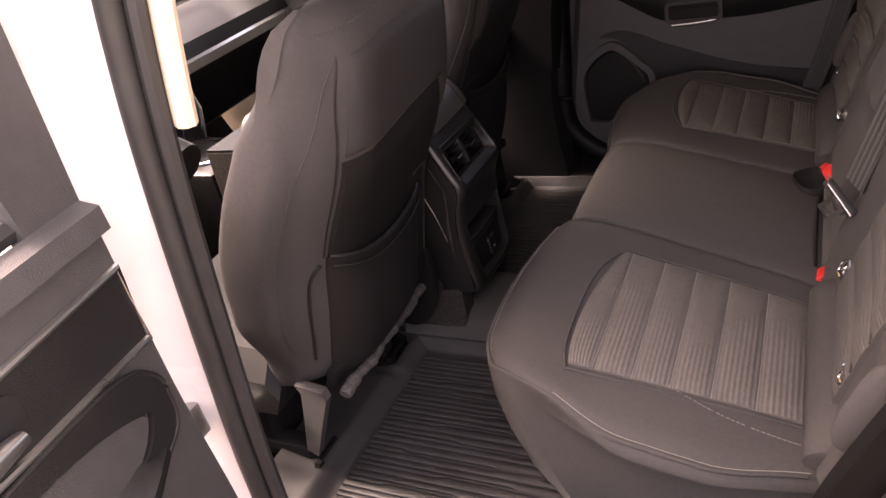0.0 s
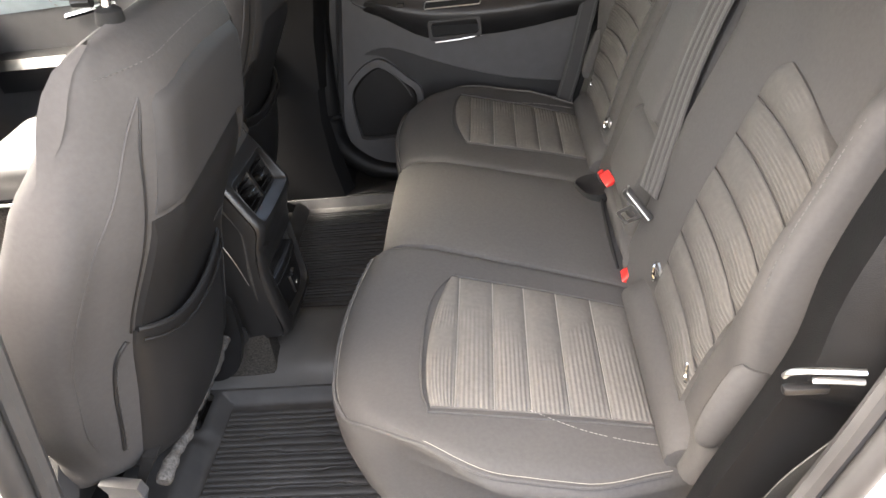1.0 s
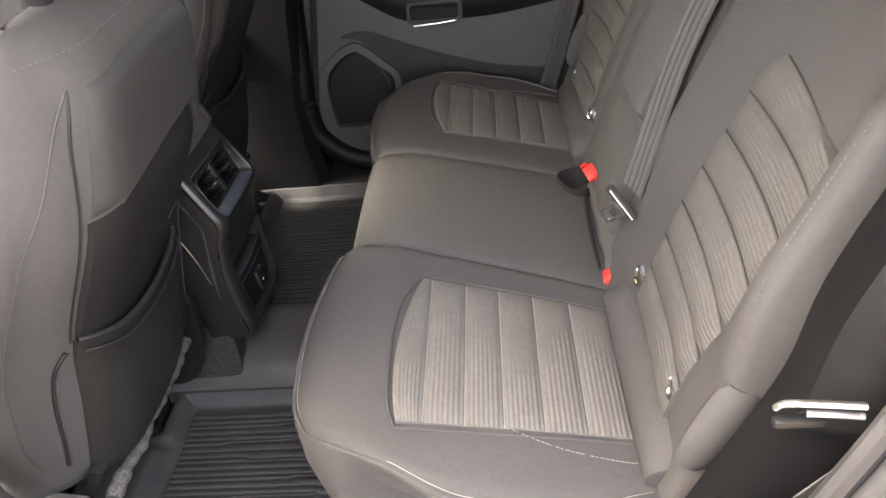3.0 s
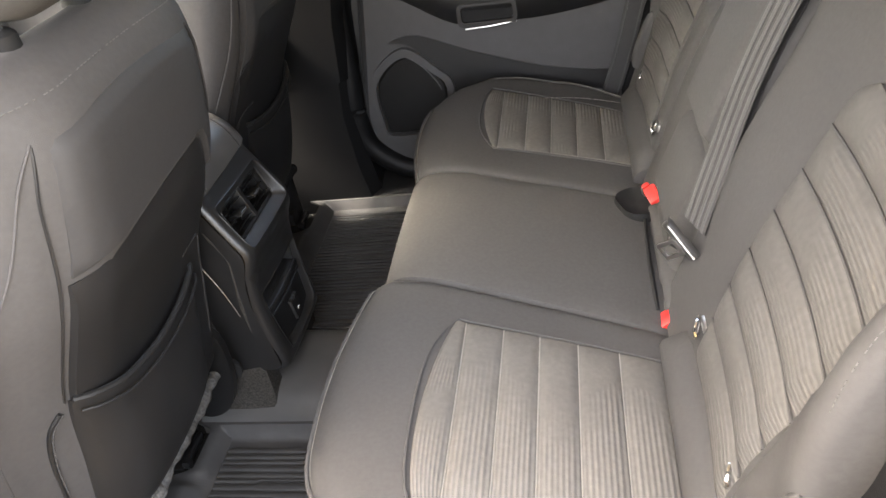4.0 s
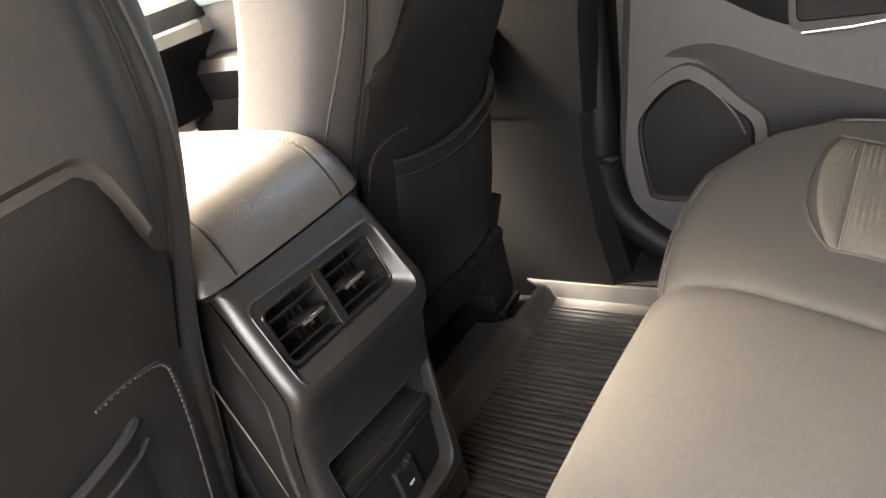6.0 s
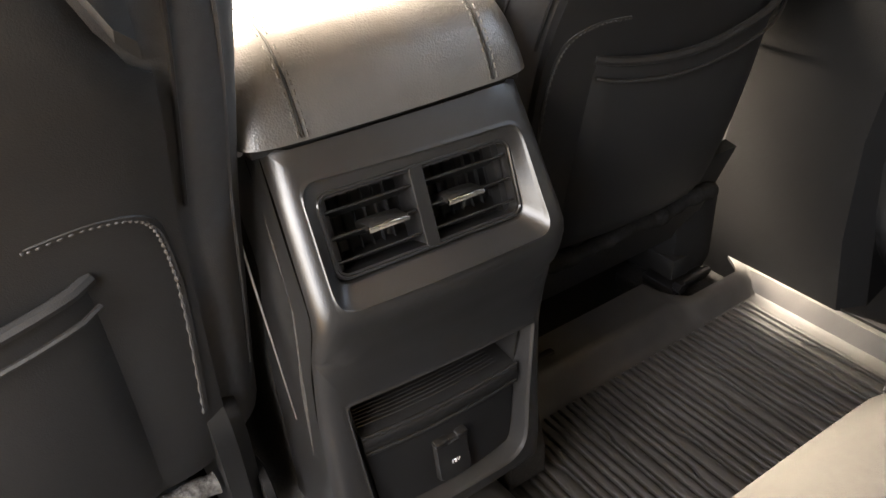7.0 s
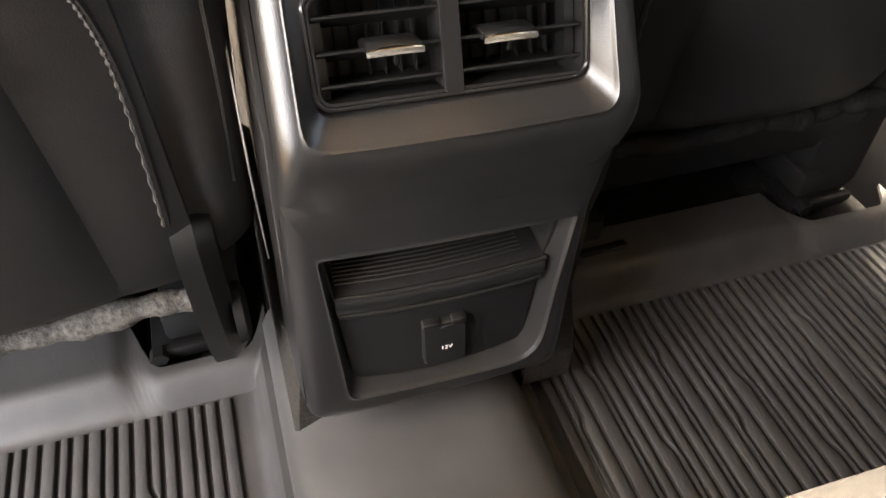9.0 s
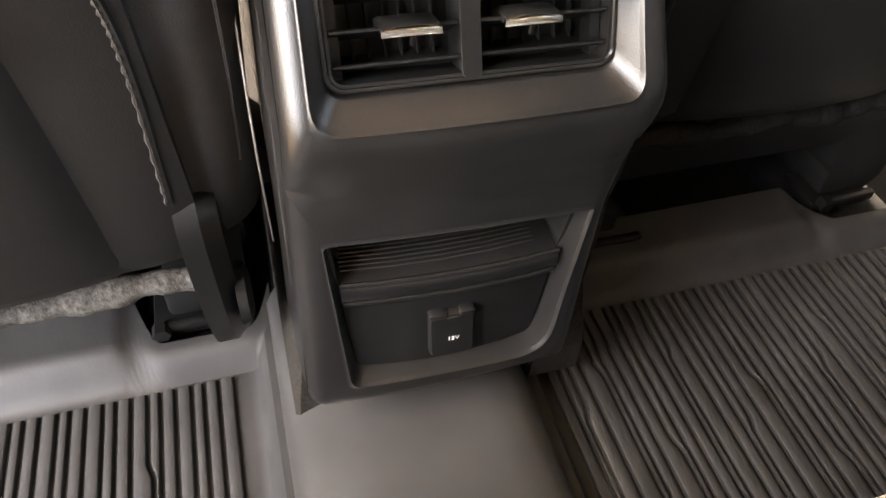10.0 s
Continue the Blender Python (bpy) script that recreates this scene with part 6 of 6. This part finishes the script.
    part("tray_trim", tube(bmesh.new(), [(-1.93 + 0.23 * (1 - math.cos(a)), CY + 0.10 * math.sin(a), 0.523) for a in (2 * math.pi * i / 24 for i in range(24))], 0.006, 8, True), CHROME, c, "chrome tray trim")
    part("shift_lever", tube(bmesh.new(), smooth_line([(-1.66, CY, 0.52), (-1.64, CY, 0.60), (-1.63, CY, 0.66)], 4), [0.014, 0.012, 0.012, 0.012, 0.016, 0.022, 0.026, 0.026, 0.014], 12), SMOOTH, c, "shift lever")


# ---- dashboard ----
def build_dash():
    d = thing("dashboard", "black dashboard with grey silver trim", "dashboard", kind="structure")
    rows = []
    for k in range(13):
        y = mix(-0.80, 0.84, k / 12)
        rows.append([Vector((x, y, z)) for x, z in ((-2.3, 0.45), (-2.25, 0.77), (-2.05, 0.80), (-1.85, 0.79), (-1.76, 0.76), (-1.74, 0.68), (-1.80, 0.63), (-1.86, 0.48), (-2.0, 0.42))])
    part("dash_body", loft(bmesh.new(), rows), SMOOTH, d)
    part("trim_strip", loft(bmesh.new(), [[Vector((x, y, z)) for x, z in ((-1.755, 0.685), (-1.738, 0.682), (-1.738, 0.71), (-1.755, 0.72))] for y in (-0.75, 0.78)]), SATIN, d, "satin silver strip")
    part("centre_stack", boxes(((-1.9, CY - 0.16, 0.45), (-1.70, CY + 0.16, 0.72), 0.03)), SMOOTH, d)
    part("screen", boxes(((-1.705, CY - 0.12, 0.58), (-1.692, CY + 0.12, 0.70), 0.006)), INSIDE, d, "dark display")
    for e in (-1, 1):
        part("stack_trim", tube(bmesh.new(), [(-1.70, CY + e * 0.15, 0.71), (-1.69, CY + e * 0.15, 0.6), (-1.72, CY + e * 0.145, 0.47)], 0.008, 8), CHROME, d, "chrome side strip")
    w = thing("steering_wheel", "black steering wheel with silver spokes", "steering wheel")
    w.matrix_basis = pose(-1.52, -0.36, 0.80, 0, -65, 0)
    part("rim", tube(bmesh.new(), [(0.185 * math.cos(a), 0.185 * math.sin(a), 0) for a in (2 * math.pi * i / 40 for i in range(40))], 0.016, 10, True), LEATHER, w)
    part("hub", boxes(((-0.07, -0.08, -0.03), (0.07, 0.08, 0.02), 0.03)), SMOOTH, w)
    for a in (0, 120, 240):
        part("spoke", tube(bmesh.new(), [(0.06 * math.cos(radians(a + 90)), 0.06 * math.sin(radians(a + 90)), 0), (0.18 * math.cos(radians(a + 90)), 0.18 * math.sin(radians(a + 90)), 0)], 0.016, 8, False, 0.5), SATIN, w, "silver spoke")
    part("column", tube(bmesh.new(), [(0, 0, -0.02), (0, 0, -0.3)], 0.045, 12), SMOOTH, w)


# ---- floor mats ----
def build_mats():
    rng = random.Random(7)
    FLOOR = 0.060

    for s, y0, y1, xf, notch in ((-1, -0.70, -0.183, -0.912, (-0.292, -0.150)), (1, 0.124, 0.668, -0.902, (0.535, 0.690))):
        m = thing("floor_mat", "black grooved rubber floor mat with raised rim", "floor mat", "floor mats")

        # tray: flat bottom, long sloping front, rim along the sides, cut out round the seat rail
        def tray(u, v, y0=y0, y1=y1, xf=xf, notch=notch, s=s):
            y = mix(y0 - 0.034, y1 + 0.034, v)
            cut = step(notch[0] - 0.026, notch[0] + 0.026, y) * step(notch[1] + 0.026, notch[1] - 0.026, y)
            x = mix(mix(-1.06 if s < 0 else -1.0, xf - 0.040, cut), -0.43, u)
            rise = 0.036 * step(xf - 0.004, xf - 0.045, x) + 0.02 * step(xf - 0.05, -1.08, x)
            edge = min(1.0, max(0.0, (xf - 0.004 - x) / 0.028)) * cut
            rise = mix(rise, 0.030 * math.sin(math.pi / 2 * edge), cut) if cut > 0 else rise
            side = 0.030 * (step(y0 - 0.006, y0 - 0.022, y) + step(y1 + 0.006, y1 + 0.022, y))
            return Vector((x, y, FLOOR + max(rise, side)))

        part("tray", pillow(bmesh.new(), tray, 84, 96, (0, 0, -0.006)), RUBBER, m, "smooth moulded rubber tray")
        # flat ribs between narrow grooves, some of which step sideways
        grooves, y, k = [], y0, 0
        while y < y1 - 0.004:
            jog = (0.0, 0.0052, -0.0052)[k % 3]
            at = -0.83 + 0.052 * ((k * 3 + (2 if s > 0 else 0)) % 7)
            grooves.append((y, jog, at))
            y += (0.0165, 0.0125, 0.0150)[k % 3] * (1.0 if s < 0 else 0.92)
            k += 1
        cut_xs = sorted({-0.436, xf, xf + 0.004} | {g[2] + d for g in grooves for d in (0.0, 0.006, 0.014, 0.020)})

        def line(g, x):
            return g[0] + g[1] * step(g[2], g[2] + 0.020, x)

        for g, h in zip(grooves, grooves[1:]):
            bm = bmesh.new()
            xs = [x for x in cut_xs if x in (-0.436, xf, xf + 0.004) or g[2] - 0.001 < x < g[2] + 0.021 or h[2] - 0.001 < x < h[2] + 0.021]
            half = rng.uniform(0.0018, 0.0023)
            rings = []
            for x in xs:
                a, b = line(g, x) + half, line(h, x) - half
                top = 0.0005 if x == xf else 0.0062
                rings.append([Vector((x, a, 0.0)), Vector((x, a + 0.0008, top - 0.0008)), Vector((x, a + 0.002, top)), Vector((x, b - 0.002, top)), Vector((x, b - 0.0008, top - 0.0008)), Vector((x, b, 0.0))])
            loft(bm, rings)
            ob = part("rib", bm, RUBBER, m, "", True, 35)
            ob.location = (0, 0, FLOOR + 0.0005)
    # smooth rubber saddle over the tunnel, its colour lightened for light from above
    rows = []
    for x, up in ((-0.98, 0.0), (-0.86, 0.0), (-0.812, 0.004), (-0.80, 0.006), (-0.70, 0.002), (-0.58, 0.0), (-0.45, 0.0)):
        rows.append([(x, y, z + up * (z > 0.1)) for y, z in ((-0.158, 0.060), (-0.155, 0.088), (-0.147, 0.106), (-0.134, 0.124), (-0.112, 0.138), (-0.08, 0.146), (-0.03, 0.149), (0.03, 0.147), (0.058, 0.140), (0.076, 0.126), (0.088, 0.104), (0.096, 0.080), (0.100, 0.058), (0.05, 0.055), (-0.10, 0.055))])
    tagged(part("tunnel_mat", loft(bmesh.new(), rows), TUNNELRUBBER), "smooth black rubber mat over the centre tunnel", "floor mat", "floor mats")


build_outside()
build_red_truck()
build_shell()
build_doors()
build_rear_back(build_cushion())
build_belts()
build_front_seats()
build_console()
build_dash()
build_mats()
